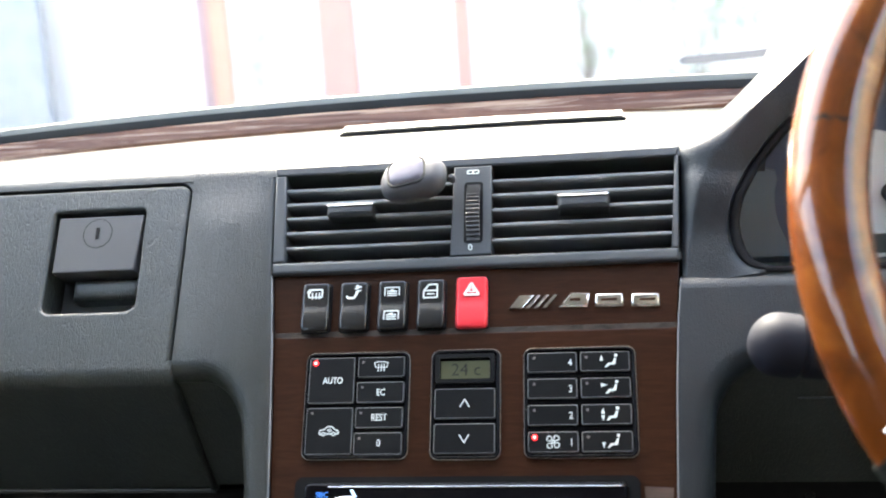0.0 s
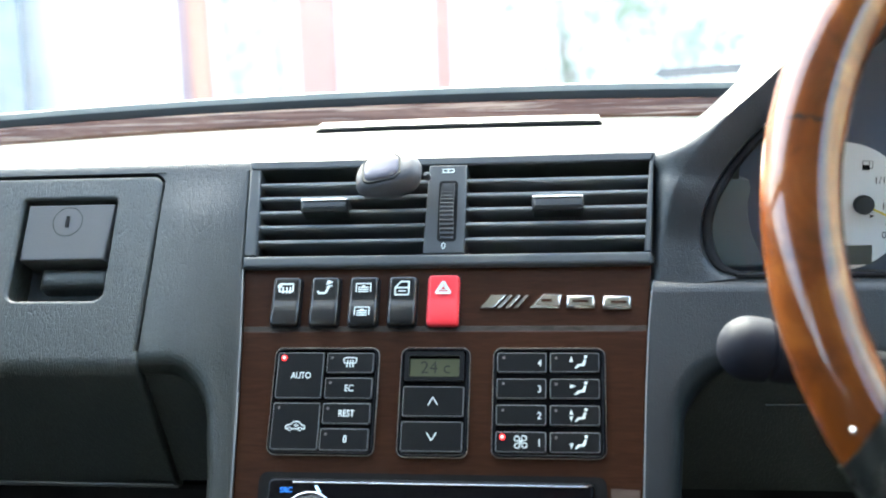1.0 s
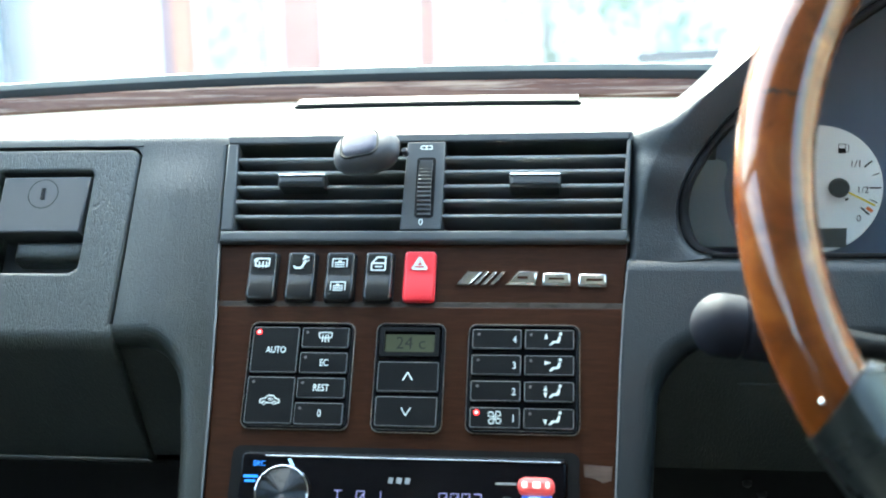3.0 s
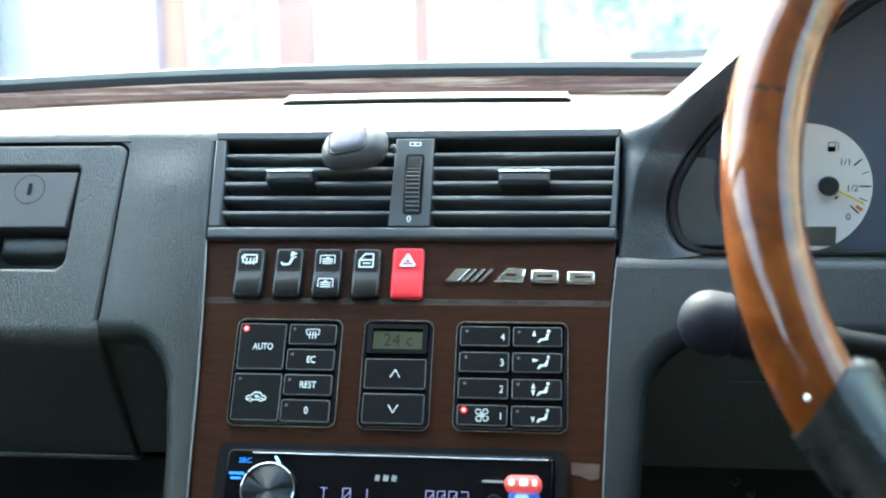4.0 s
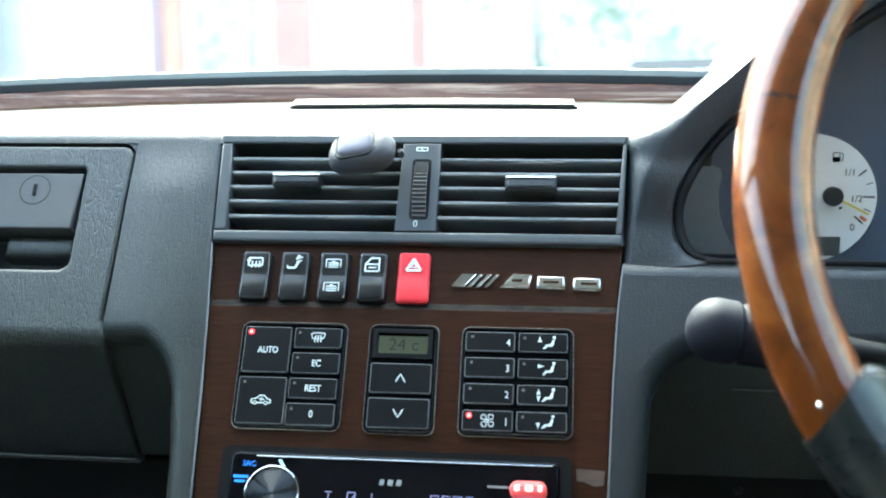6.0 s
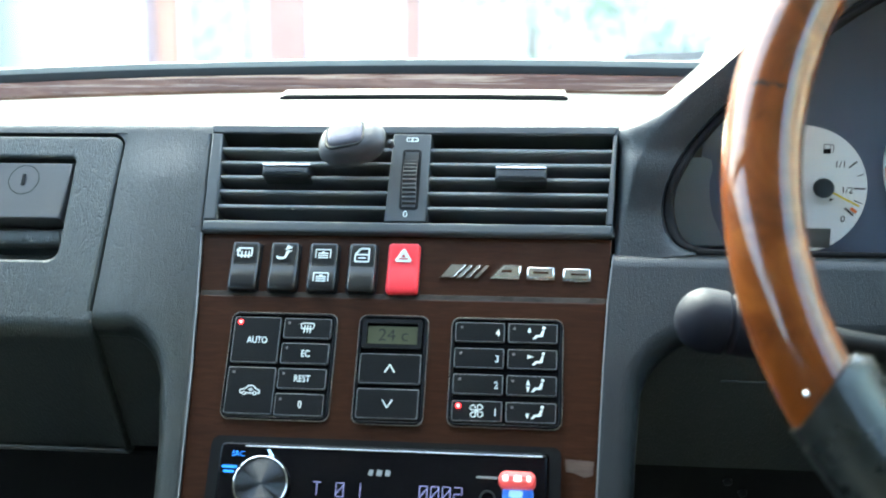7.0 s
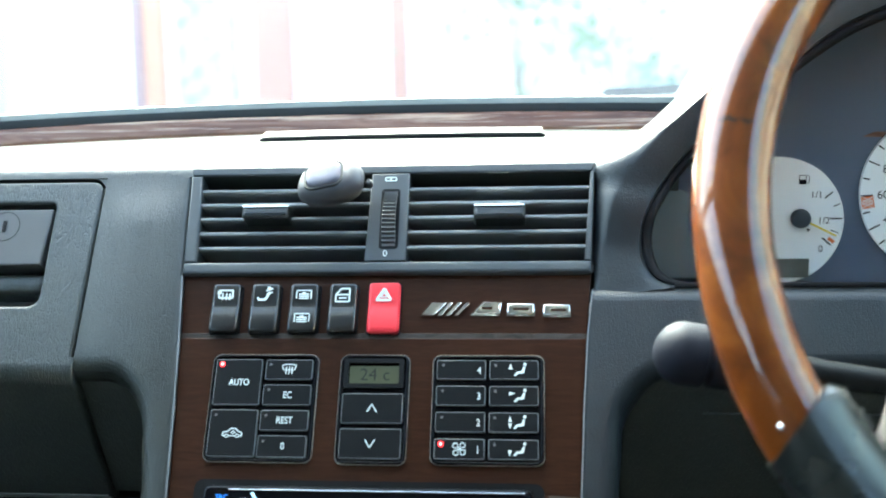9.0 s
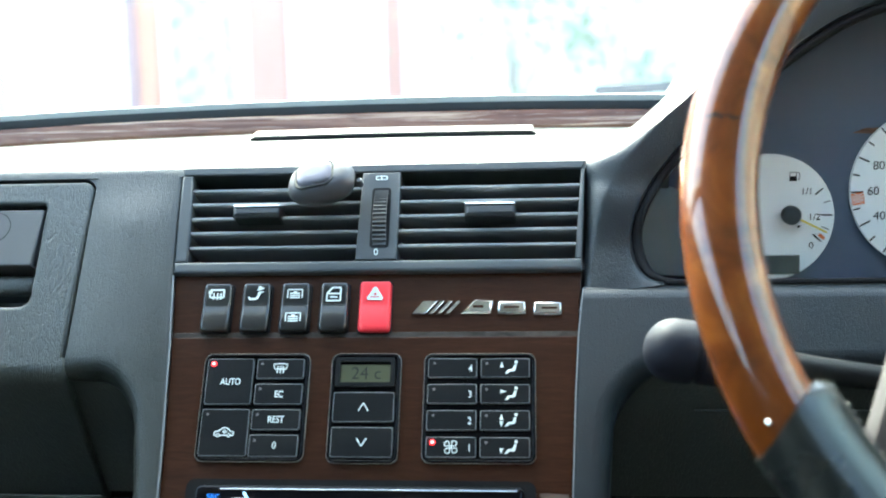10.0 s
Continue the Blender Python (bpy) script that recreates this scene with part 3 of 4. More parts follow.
CORNER = [(-192.4 + 9.4 * math.cos(radians(a)), 114.8 + 9.4 * math.sin(radians(a))) for a in range(0, 91, 9)]
ob = part("corner_fillet", plate([(-182.6, 114.8), (-182.6, 124.4), (-192.4, 124.4)] + list(reversed(CORNER)), -30, 2.8, 0.0), VINYL_SOFT, dashboard)
ob.matrix_world = DASH
part("door_panel", glove_door(), VINYL, glovebox)


def fold(d, r=13.0):
    """Section of the door's lower edge, rolled over into the folded face; d shrinks it inwards."""
    sy, sz = -7.0 + 0.559 * r, 3.25 - r
    arc = [(sy - (r - d) * math.sin(radians(58.4 * k / 10)), sz + (r - d) * math.cos(radians(58.4 * k / 10))) for k in range(11)]
    return [(sy + 4, 3.25 - d)] + arc + [(-60 + d * 0.85, -86 - d * 0.5), (-61 + d, -95), (-20, -60), (sy + 4, -20)]


part("lower_door", loft([[mm(x, y, z) for y, z in fold(d)] for x, d in ((-558, 0), (-400, 0), (-187.0, 0), (-186.0, 0.2), (-185.2, 0.8), (-184.6, 1.7), (-184.4, 3.0))], closed=True), VINYL, glovebox, "lower door face folded under")
part("lower_edge", block(-0.558, -0.1866, -0.0623, -0.061, -0.094, -0.084, 0.0004), SLATGREY, glovebox, "thin pale lower edge")
part("latch_recess", block(RX0 / 1000 - 0.001, RX1 / 1000 + 0.001, RY0 / 1000 - 0.001, RY1 / 1000 + 0.001, -0.03, -0.022), SATIN, glovebox)
lid = part("latch_lid", plate([(-275, 65), (-218, 65), (-216, 103.5), (-275, 103.5)], -22, 2.0, 0.0012), LIDGREY, glovebox, "grey plastic latch flap")
part("lock_cylinder", lathe([(0.0098, 0.0), (0.0098, 0.0019), (0.0096, 0.0021), (0.0004, 0.00212)], 40, at=mm(-246.5, 91.5, 0)), LIDGREY, lid, "round keyed lock")
part("lock_groove", ring(disc(0, 0, 0.0102, 40), disc(0, 0, 0.0097, 40), 0.0016, 0.00207, mm(-246.5, 91.5)), BLACK, lid)
part("key_slot", block(-0.2478, -0.2452, 0.0875, 0.0955, 0.002, 0.0026, 0.0003), BLACK, lid)
part("finger_pull", plate([(-264, 49), (-217, 49), (-217, 63.5), (-264, 63.5)], -26, -6, 0.006, 6), VINYL, glovebox, "finger pull in the latch recess")

# ---- wood console panels ----
console = thing("console_trim", DASH, "dark walnut veneer console panel between the front seats", "trim panel")
part("upper_panel", plate([(-121.5, 20), (121, 20), (124, 58), (-124.5, 58)], -8, 0.0, 0.0005), WALNUT, console)
part("lower_panel", plate([(-110, -200), (110, -200), (114.8, -106), (118.8, -20), (121, 17.6), (-121.5, 17.6), (-119, -21), (-115.2, -106)], -8, 1.2, 0.0011), WALNUT, console)
part("panel_joint", block(-0.1215, 0.121, 0.017, 0.0205, -0.006, -0.0012), BLACK, console)
part("panel_edge", block(-0.1213, 0.1208, 0.0168, 0.0204, -0.006, 0.0009, 0.0004), WORNEDGE, console, "pale worn edge along the joint")
part("worn_chip", plate([(98.2, -73.2), (114.0, -74.0), (113.4, -81.6), (108.6, -83.0), (104, -80.8), (98.6, -80.0)], 1.0, 1.45, 0.0), RAWWOOD, console, "chipped corner showing bare wood")

# ---- centre air vent ----
vent = thing("air_vent", DASH, "black twin centre air vent with horizontal slats", "air vent")

part("frame", plate([(-127.4, 129.5), (-126.5, 130.5), (127, 130.5), (127.8, 129.5), (125.8, 124.6), (-126, 124.6)], -8, 4.5, 0.001), SATIN, vent)
part("frame", plate([(-124.6, 57.2), (124, 57.2), (124.3, 65), (-124.9, 65)], -8, 5.0, 0.0022), SATIN, vent)
part("frame", plate([(-125, 65), (-116.2, 65), (-119.8, 124.6), (-127, 124.6)], -8, 4.2, 0.0014), SATIN, vent)
part("frame", plate([(120, 65), (124.3, 65), (127.3, 124.6), (124.8, 124.6)], -8, 4.2, 0.0011), SATIN, vent)
part("duct_back", block(-0.13, 0.13, 0.055, 0.132, -0.06, -0.056), DUCT, vent)
part("duct_top", block(-0.13, 0.13, 0.1246, 0.128, -0.058, -0.004), DUCT, vent)
part("duct_floor", block(-0.13, 0.13, 0.061, 0.065, -0.058, -0.004), DUCT, vent)


def slat(x0, x1, y):
    """A blade with a thick rounded front edge, leaning back."""
    prof = [(1.0, 2.2), (1.55, 1.2), (1.5, -2), (0.8, -24), (-0.8, -24), (-1.4, -2), (-1.2, 1.4), (-0.4, 2.3)]
    lift = 0.16
    return loft([[mm(x, y + a - lift * b * 0.4, b) for a, b in prof] for x in (x0, x1)], closed=True)


for y in (75.1, 85.1, 95, 104.8, 114.4):
    f = (y - 65) / 60
    part("slat", slat(-116.4 - 3.6 * f, -11.6, y), SLATGREY, vent)
    part("slat", slat(13.2, 120.2 + 4.8 * f, y), SLATGREY, vent)
for k in range(8):
    for x0, step in ((-108, 13.2), (24, 13.2)):
        part("vane", block(x0 / 1000 + k * step / 1000 - 0.0006, x0 / 1000 + k * step / 1000 + 0.0006, 0.0655, 0.124, -0.052, -0.027), PLASTIC, vent)
divider = part("divider", plate([(-12.3, 65), (13.4, 65), (13.3, 124.2), (-10.5, 124.2)], -10, 4.8, 0.0009), SATIN, vent, "grey divider between the vents")
part("wheel_slot", slab(rrect(0.0118, 0.0405, 0.0022), 0.0035, 0.0050, 0.0, mm(2.1, 93)), BLACK, divider)


def thumbwheel():
    rows = []
    n = 34
    for k in range(n + 1):
        a = radians(-40 + 80 * k / n)
        r = 0.033 + (0.0006 if k % 2 else -0.0006)
        rows.append([(x / 1000, 0.093 + r * math.sin(a), -0.0228 + r * math.cos(a)) for x in (-2.2, -2.0, -1.4, 5.6, 6.2, 6.4)])
    return loft([[(p[0], p[1], p[2] - (0.0012 if m in (0, 5) else 0.0003 if m in (1, 4) else 0)) for m, p in enumerate(row)] for row in rows])


part("thumbwheel", thumbwheel(), LIDGREY, vent, "ribbed thumbwheel")
part("zero_mark", words("0", 0.0058, 0.0004, 0.0698, 0.0049), WHITE, divider)
part("open_mark", ring(rrect(0.0075, 0.0028, 0.0009), rrect(0.0063, 0.0017, 0.0006), 0.0048, 0.0050, mm(1.6, 120.2)), WHITE, divider)
part("open_mark", block(0.0012, 0.002, 0.119, 0.1215, 0.0048, 0.005), WHITE, divider)


def vent_tab(x0, x1, y0, y1):
    tab = part("direction_tab", plate([(x0, y0 + 1.4), (x0 + 1.2, y0 + 0.4), (x1 - 1.2, y0 + 0.4), (x1, y0 + 1.4), (x1, y1), (x0, y1)], -4, 9.5, 0.0026, 4), DARKTAB, vent, "black direction tab with a bright top edge")
    part("bright_edge", block(x0 / 1000 + 0.0004, x1 / 1000 - 0.0004, y1 / 1000 - 0.0011, y1 / 1000 + 0.0003, 0.004, 0.0102, 0.0004), CHROME, tab)


vent_tab(-90.2, -60, 92.5, 100.4)
vent_tab(53.8, 85, 91, 99.6)

# ---- clip-on air freshener ----
freshener = thing("air_freshener", on_dash(-32, 109.4, 10), "grey oval clip-on air freshener on the vent slats", "air freshener")


def pebble(a, b, h, p=2.6, n=40, z0=0.0):
    prof = [(0.0, 0.80), (0.12, 0.9), (0.4, 1.0), (0.62, 0.97), (0.85, 0.84), (0.95, 0.68), (1.0, 0.4)]
    rows = []
    for zz, s in prof:
        row = []
        for k in range(n):
            t = 2 * math.pi * k / n
            c, d = math.cos(t), math.sin(t)
            row.append((a * s * math.copysign(abs(c) ** (2 / p), c), b * s * math.copysign(abs(d) ** (2 / p), d), z0 + h * zz))
        rows.append(row)
    return loft(rows, closed=True)


body = part("body", pebble(0.0212, 0.0142, 0.017, 2.7), CLIPGREY, freshener)
body.rotation_euler = (radians(-14), radians(-9), radians(7))
part("collar", bead([(x - 0.0016, y + 0.0004) for x, y in rrect(0.0236, 0.0186, 0.0056, 8)], 0.0012, 0.0158), PLASTIC, body)
cap = part("button", pebble(0.0112, 0.0088, 0.0046, 3.4), CLIPFACE, body, "silvery square button")
cap.location = (-0.0016, 0.0004, 0.0146)
part("clip", block(-0.004, 0.004, -0.004, 0.002, -0.02, 0.006, 0.001), PLASTIC, freshener)
part("ring", lathe([(0.0012, -0.004), (0.0022, -0.002), (0.0022, 0.002), (0.0012, 0.004)], 12, at=(0.0225, 0.001, 0.008)), CLIPGREY, freshener)


# ---- switches ----
def rocker(name, x0, x1, mat, label, marks, y0=19.6, y1=50.6, h=6.0):
    w = x1 - x0
    sw = thing(name, on_dash((x0 + x1) / 2, (y0 + y1) / 2, 0), label, "switch", "switches in the console" if mat is ROCKER else "")
    H = y1 - y0
    part("base", slab(rrect(w / 1000 + 0.001, H / 1000 + 0.001, 0.0022), -0.002, 0.0012, 0.0004), BLACK, sw)
    prof = [(-H / 2 + 0.2, 0.3), (-H / 2 + 0.25, h - 1.2), (-H / 2 + 0.7, h - 0.4), (-H / 2 + 1.5, h), (-H / 2 + 4, h + 0.1), (-4.5, h - 0.25), (-1.5, h - 0.6), (0.5, h - 0.8), (2.2, h - 0.85), (H / 2 - 3, h - 0.75), (H / 2 - 1.4, h - 0.8), (H / 2 - 0.6, h - 1.0), (H / 2 - 0.25, h - 1.8), (H / 2 - 0.2, 0.3)]
    rows, r = [], 2.6
    for s in (0.0, 0.12, 0.4, 0.9, 1.6, 2.6, w - 2.6, w - 1.6, w - 0.9, w - 0.4, w - 0.12, w):
        e = min(s, w - s)
        cut = r - math.sqrt(max(0.0, r * r - (r - e) ** 2)) if e < r else 0.0
        drop = (1 - min(1.0, e / 2.0)) ** 2 * 1.9
        f = (H / 2 - cut) / (H / 2)
        rows.append([mm(-w / 2 + s, y * f, z if z < 0.5 else z - drop) for y, z in prof])
    key = part("rocker", loft(rows, closed=True), mat, sw)
    for bm, m in marks(h):
        c = sum((v.co for v in bm.verts), Vector()) / len(bm.verts)
        bmesh.ops.transform(bm, matrix=Matrix.Translation((c.x * 0.1, c.y * 0.04, 0)) @ Matrix.Diagonal((0.96, 0.96, 1, 1)), verts=bm.verts)
        part("symbol", bm, m, key)
    return sw


def sym_window(h):
    z = (h - 0.65) / 1000
    return [(bars([(-4.4, 6, 4.4, 6, 1), (-4.4, 11, 4.4, 11, 1), (-4.4, 6, -4.4, 11, 1), (4.4, 6, 4.4, 11, 1), (-5.6, 9.5, -3, 9.5, 1.6), (-2, 4.6, -2, 9, 0.9), (0.4, 4.6, 0.4, 9, 0.9), (2.6, 4.6, 2.6, 9, 0.9)], z, 0.0003), WHITE)]


def sym_seat(h):
    z = (h - 0.65) / 1000
    return [(bars([(-4, 4.8, 0.5, 4.8, 1.4), (0.5, 4.8, 3, 10, 1.5), (-4, 4.8, -4.4, 6.4, 1.0), (0.6, 10.6, 5, 12.2, 0.9), (1, 8.6, 4.8, 9.8, 0.8)], z, 0.0003), WHITE), (blob(disc(2.2, 12, 1.2), z, 0.0003), WHITE)]


def sym_two(h):
    z = (h - 0.65) / 1000

    def one(y):
        return [(-4.6, y - 2.6, -4.6, y + 2.8, 0.7), (4.6, y - 2.6, 4.6, y + 2.8, 0.7), (-4.6, y + 2.8, 4.6, y + 2.8, 0.7)]

    def lines(y):
        return [(-3.2, y - 2.4, 3.2, y - 2.4, 0.8), (-3.2, y - 1.0, 3.2, y - 1.0, 0.8), (-3.2, y + 0.4, 3.2, y + 0.4, 0.8), (-1.0, y + 1.3, 1.0, y + 1.3, 0.9)]

    return [(bars(one(8), z, 0.0003), WHITE), (bars(lines(8), z, 0.0003), WHITE), (bars(one(-7), (h - 0.1) / 1000, 0.0003), WHITE), (bars(lines(-7), (h - 0.1) / 1000, 0.0003), WHITE)]


def sym_door(h):
    z = (h - 0.65) / 1000
    return [(bars([(-4.4, 3.4, 4.2, 3.4, 1), (-4.4, 3.4, -4.4, 8, 1), (4.2, 3.4, 4.2, 12, 1), (-4.4, 8, 4.2, 8, 1), (-4.4, 8, -1, 12, 1), (-1, 12, 4.2, 12, 1), (-2.4, 5.8, 2.4, 5.8, 0.9)], z, 0.0003), WHITE)]


def sym_hazard(h):
    z = (h - 0.6) / 1000
    return [(bars([(-4.6, 4.4, 4.6, 4.4, 1.5), (-4.6, 4.4, 0, 12, 1.5), (4.6, 4.4, 0, 12, 1.5), (-2, 6.4, 2, 6.4, 0.6), (-2, 6.4, 0, 9.4, 0.6), (2, 6.4, 0, 9.4, 0.6)], z, 0.0003), WHITE)]


rocker("rocker_switch", -103.8, -86, ROCKER, "black rocker switch with a white demister symbol", sym_window)
rocker("rocker_switch", -79.8, -62, ROCKER, "black rocker switch with a white seat symbol", sym_seat)
rocker("rocker_switch", -56, -38, ROCKER, "black rocker switch with two white blind symbols", sym_two)
rocker("rocker_switch", -32, -14.6, ROCKER, "black rocker switch with a white door symbol", sym_door)
rocker("hazard_switch", -8.4, 11, RED, "bright red hazard switch with white triangle", sym_hazard, 19.4, 51.8, 4.6)

# ---- chrome badge ----
badge = thing("badge", on_dash(0, 0, 0), "chrome bar and block badge on the walnut panel", "badge")


def facet(outline, h=2.6, inset=1.3):
    """A raised chrome form whose flanks slope in to a narrower top."""
    loop = [mm(*q) for q in outline]
    bm = bmesh.new()
    rows = [[bm.verts.new((x, y, z)) for x, y in offset_loop(loop, d)] for d, z in ((0.0, 0.0), (0.0, 0.0011), (inset / 1000, h / 1000))]
    n = len(loop)
    for p, q in zip(rows, rows[1:]):
        for i in range(n):
            bm.faces.new((p[i], p[(i + 1) % n], q[(i + 1) % n], q[i]))
    bm.faces.new(rows[-1])
    bm.faces.new(list(reversed(rows[0])))
    return bm


def shifted(x, y, pts):
    return [(x + a, y + b) for a, b in pts]


part("stripe", facet([(23.0, 31.2), (31.4, 31.0), (39.4, 39.6), (29.8, 39.8)], 2.0, 0.6), BADGECHROME, badge, "broad slanted chrome stripe")
for x in (32.6, 37.6, 42.6):
    part("stripe", facet([(x, 31.0), (x + 3.4, 31.0), (x + 10.6, 39.4), (x + 7.6, 39.6)], 2.0, 0.5), BADGECHROME, badge)
LEANING = [(0.0, 0.0), (17.2, -0.4), (18.8, 8.4), (8.2, 8.8)]
PLAIN = [(0.0, 0.0), (16.8, -0.2), (16.9, 8.2), (0.2, 8.4)]
for x, y, outline, dark in ((52.6, 31.4, LEANING, (7.0, 3.2, 13.2, 4.8)), (74.0, 30.8, PLAIN, (4.0, 3.4, 13.0, 4.6)), (95.0, 30.2, PLAIN, (5.0, 3.4, 14.0, 4.6))):
    block_part = part("block", facet(shifted(x, y, outline)), BADGECHROME, badge)
    x0, y0, x1, y1 = dark
    part("inlay", plate(shifted(x, y, [(x0, y0), (x1, y0), (x1, y1), (x0, y1)]), 1.0, 2.75, 0.0), WALNUT, block_part)


# ---- climate control ----
def pod(name, x0, x1, y0, y1, label):
    t = thing(name, on_dash((x0 + x1) / 2, (y0 + y1) / 2, 1.2), label, "control panel", "climate control panels")
    w, h = (x1 - x0) / 1000, (y1 - y0) / 1000
    part("bezel", bead(rrect(w - 0.0024, h - 0.0024, 0.004, 8), 0.0011, 0.0012, 10), GLOSSBLACK, t, "glossy black bezel")
    part("bezel_edge", bead(rrect(w - 0.0002, h - 0.0002, 0.0048, 8), 0.00045, 0.0010), RIMCHROME, t, "thin bright bezel edge")
    part("tray", slab(rrect(w - 0.0012, h - 0.0012, 0.004), -0.003, 0.0008), GLOSSBLACK, t)
    return t, (x0 + x1) / 2, (y0 + y1) / 2


def key_button(p, x0, x1, y0, y1, marks=(), led=None, lit=False):
    """A key of a pod; x, y on the dash face in millimetres."""
    t, ox, oy = p
    cx, cy, w, h = (x0 + x1) / 2 - ox, (y0 + y1) / 2 - oy, x1 - x0, y1 - y0
    b = part("button", slab(rrect(w / 1000, h / 1000, 0.0011, 3), 0.0, 0.0026, 0.0007, mm(cx, cy)), KEY, t)
    part("button_edge", bead([(x + cx / 1000, y + cy / 1000) for x, y in rrect(w / 1000 - 0.0008, h / 1000 - 0.0008, 0.001, 3)], 0.00026, 0.0023), SLATGREY, b)
    if led:
        part("indicator", slab([mm(*q) for q in disc(led[0] - ox, led[1] - oy, 1.75 if lit else 0.85, 14)], 0.0024, 0.0030 if lit else 0.0028, 0.0002), LED if lit else LEDOFF, b, "lit red indicator" if lit else "")
    if lit:
        part("indicator_core", slab([mm(*q) for q in disc(led[0] - ox, led[1] - oy, 0.85, 12)], 0.0029, 0.0032), LEDCORE, b, "glowing centre")
    for bm, m in marks:
        c = sum((v.co for v in bm.verts), Vector()) / len(bm.verts)
        bmesh.ops.transform(bm, matrix=Matrix.Translation((c.x * 0.07, c.y * 0.07, 0)) @ Matrix.Diagonal((0.93, 0.93, 1, 1)), verts=bm.verts)
        bmesh.ops.translate(bm, vec=mm(cx, cy, 0), verts=bm.verts)
        part("symbol", bm, m, b)
    return b


KZ = 0.0026


def text_mark(s, size, x=0.0, y=0.0):
    bm = words(s, size, x / 1000, y / 1000, KZ + 0.0001, squeeze=0.8, bold=0.00006)
    return [(bm, WHITE)]


def person(arrow):
    """Seated figure with air arrows."""
    b = blob(disc(6.4, 3.4, 1.0), KZ)
    blob([(5.4, 1.8), (6.7, 1.9), (5.9, -1.9), (4.9, -2.5), (2.6, -2.5), (0.9, -4.0), (-0.5, -4.0), (1.5, -1.3), (4.1, -1.1)], KZ, bm=b)
    if "u" in arrow:
        blob([(-3.6, 0.2), (-1.2, 0.2), (-2.4, 3.8)], KZ, bm=b)
    if "d" in arrow:
        blob([(-2.4, -4.2), (-1.2, -0.7), (-3.6, -0.7)], KZ, bm=b)
    if "r" in arrow:
        blob([(-3.2, 0.1), (0.8, 1.4), (-3.2, 2.5)], KZ, bm=b)
    return [(b, WHITE)]


def sym_front():
    bm = bars([(-3.6, -0.4, -4.4, 2.6, 0.6), (3.6, -0.4, 4.4, 2.6, 0.6), (-3.6, -0.4, 3.6, -0.4, 0.6), (-4.4, 2.6, -2, 3.2, 0.6), (-2, 3.2, 2, 3.2, 0.6), (2, 3.2, 4.4, 2.6, 0.6), (-2, -3, -1.6, 1.8, 0.7), (0, -3, 0.2, 1.8, 0.7), (2, -3, 1.8, 1.8, 0.7)], KZ)
    return [(bm, WHITE)]


def sym_car():
    pts = [(-6, -1.8), (-5.8, 0.4), (-3, 0.9), (-1, 2.8), (2.2, 2.8), (4, 0.8), (6, 0.3), (6.2, -1.8)]
    bm = bars([(*a, *b, 0.7) for a, b in zip(pts, pts[1:])] + [(-6, -1.8, -4.6, -1.8, 0.7), (-2.2, -1.8, 2.2, -1.8, 0.7), (4.4, -1.8, 6.2, -1.8, 0.7), (-1, 0.2, 1.2, 1.4, 0.6), (0, -0.6, 2.2, 0.6, 0.6)], KZ)
    for x in (-3.4, 3.3):
        ring([mm(*q) for q in disc(x, -1.8, 1.3)], [mm(*q) for q in disc(x, -1.8, 0.75)], KZ, KZ + 0.0002, bm=bm)
    return [(bm, WHITE)]


def sym_fan():
    bm = bmesh.new()
    petal = [(0.3, 0.2), (0.7, 1.9), (0.6, 3.1), (1.2, 3.8), (2.6, 3.7), (3.5, 2.9), (3.5, 1.6), (2.7, 0.9), (1.4, 0.7), (0.3, 0.2)]
    for k in range(4):
        c, d = ((1, 0), (0, 1), (-1, 0), (0, -1))[k]
        turned = [(x * c - y * d, x * d + y * c) for x, y in petal]
        bars([(*p, *q, 0.62) for p, q in zip(turned, turned[1:])], KZ, bm=bm)
    return bm


p1 = pod("climate_pod", -98.3, -35.1, -57.4, 6.6, "black climate key panel with automatic mode lit")
key_button(p1, -96.2, -68.2, -24.4, 3.4, text_mark("AUTO", 0.0058, 0.8, -0.4), (-92.4, 0.0), True)
key_button(p1, -96.4, -68.0, -54.6, -27.0, sym_car(), (-92.8, -30.2))
key_button(p1, -66.4, -38.1, -9.1, 3.2, sym_front(), (-63.2, 0.1))
key_button(p1, -66.6, -38.1, -24.4, -11.9, text_mark("EC", 0.006, 0.4, -0.3), (-63.2, -15.1))
key_button(p1, -66.8, -38.3, -39.3, -27.1, text_mark("REST", 0.006, 0.2, -0.2), (-63.4, -30.4))
key_button(p1, -67.1, -38.4, -54.8, -41.9, text_mark("0", 0.0062, 0.6, 0), (-63.7, -45.4))
p2 = pod("climate_pod", -22.0, 18.7, -58.0, 6.6, "black climate panel with small temperature display")
t, ox, oy = p2
win = part("display_window", ring(rrect(0.035, 0.0174, 0.0012, 3), rrect(0.0296, 0.0126, 0.0008, 3), 0.0, 0.0026, mm(-2.2 - ox, -4.8 - oy)), KEY, t)
part("display", block((-16.6 - ox) / 1000, (12.4 - ox) / 1000, (-11.2 - oy) / 1000, (-0.2 - oy) / 1000, 0.0005, 0.0013), LCD, win, "dim olive liquid crystal display")
part("digits", words("24 c", 0.0105, (-1.5 - ox) / 1000, (-5.8 - oy) / 1000, 0.0014), LCDTEXT, win)
key_button(p2, -19.8, 15.8, -34.6, -16.9, [(bars([(-3, -2.4, 0, 2.6, 0.7), (3, -2.4, 0, 2.6, 0.7)], KZ), WHITE)])
key_button(p2, -19.9, 15.7, -54.8, -37.4, [(bars([(-3, 2.4, 0, -2.6, 0.7), (3, 2.4, 0, -2.6, 0.7)], KZ), WHITE)])
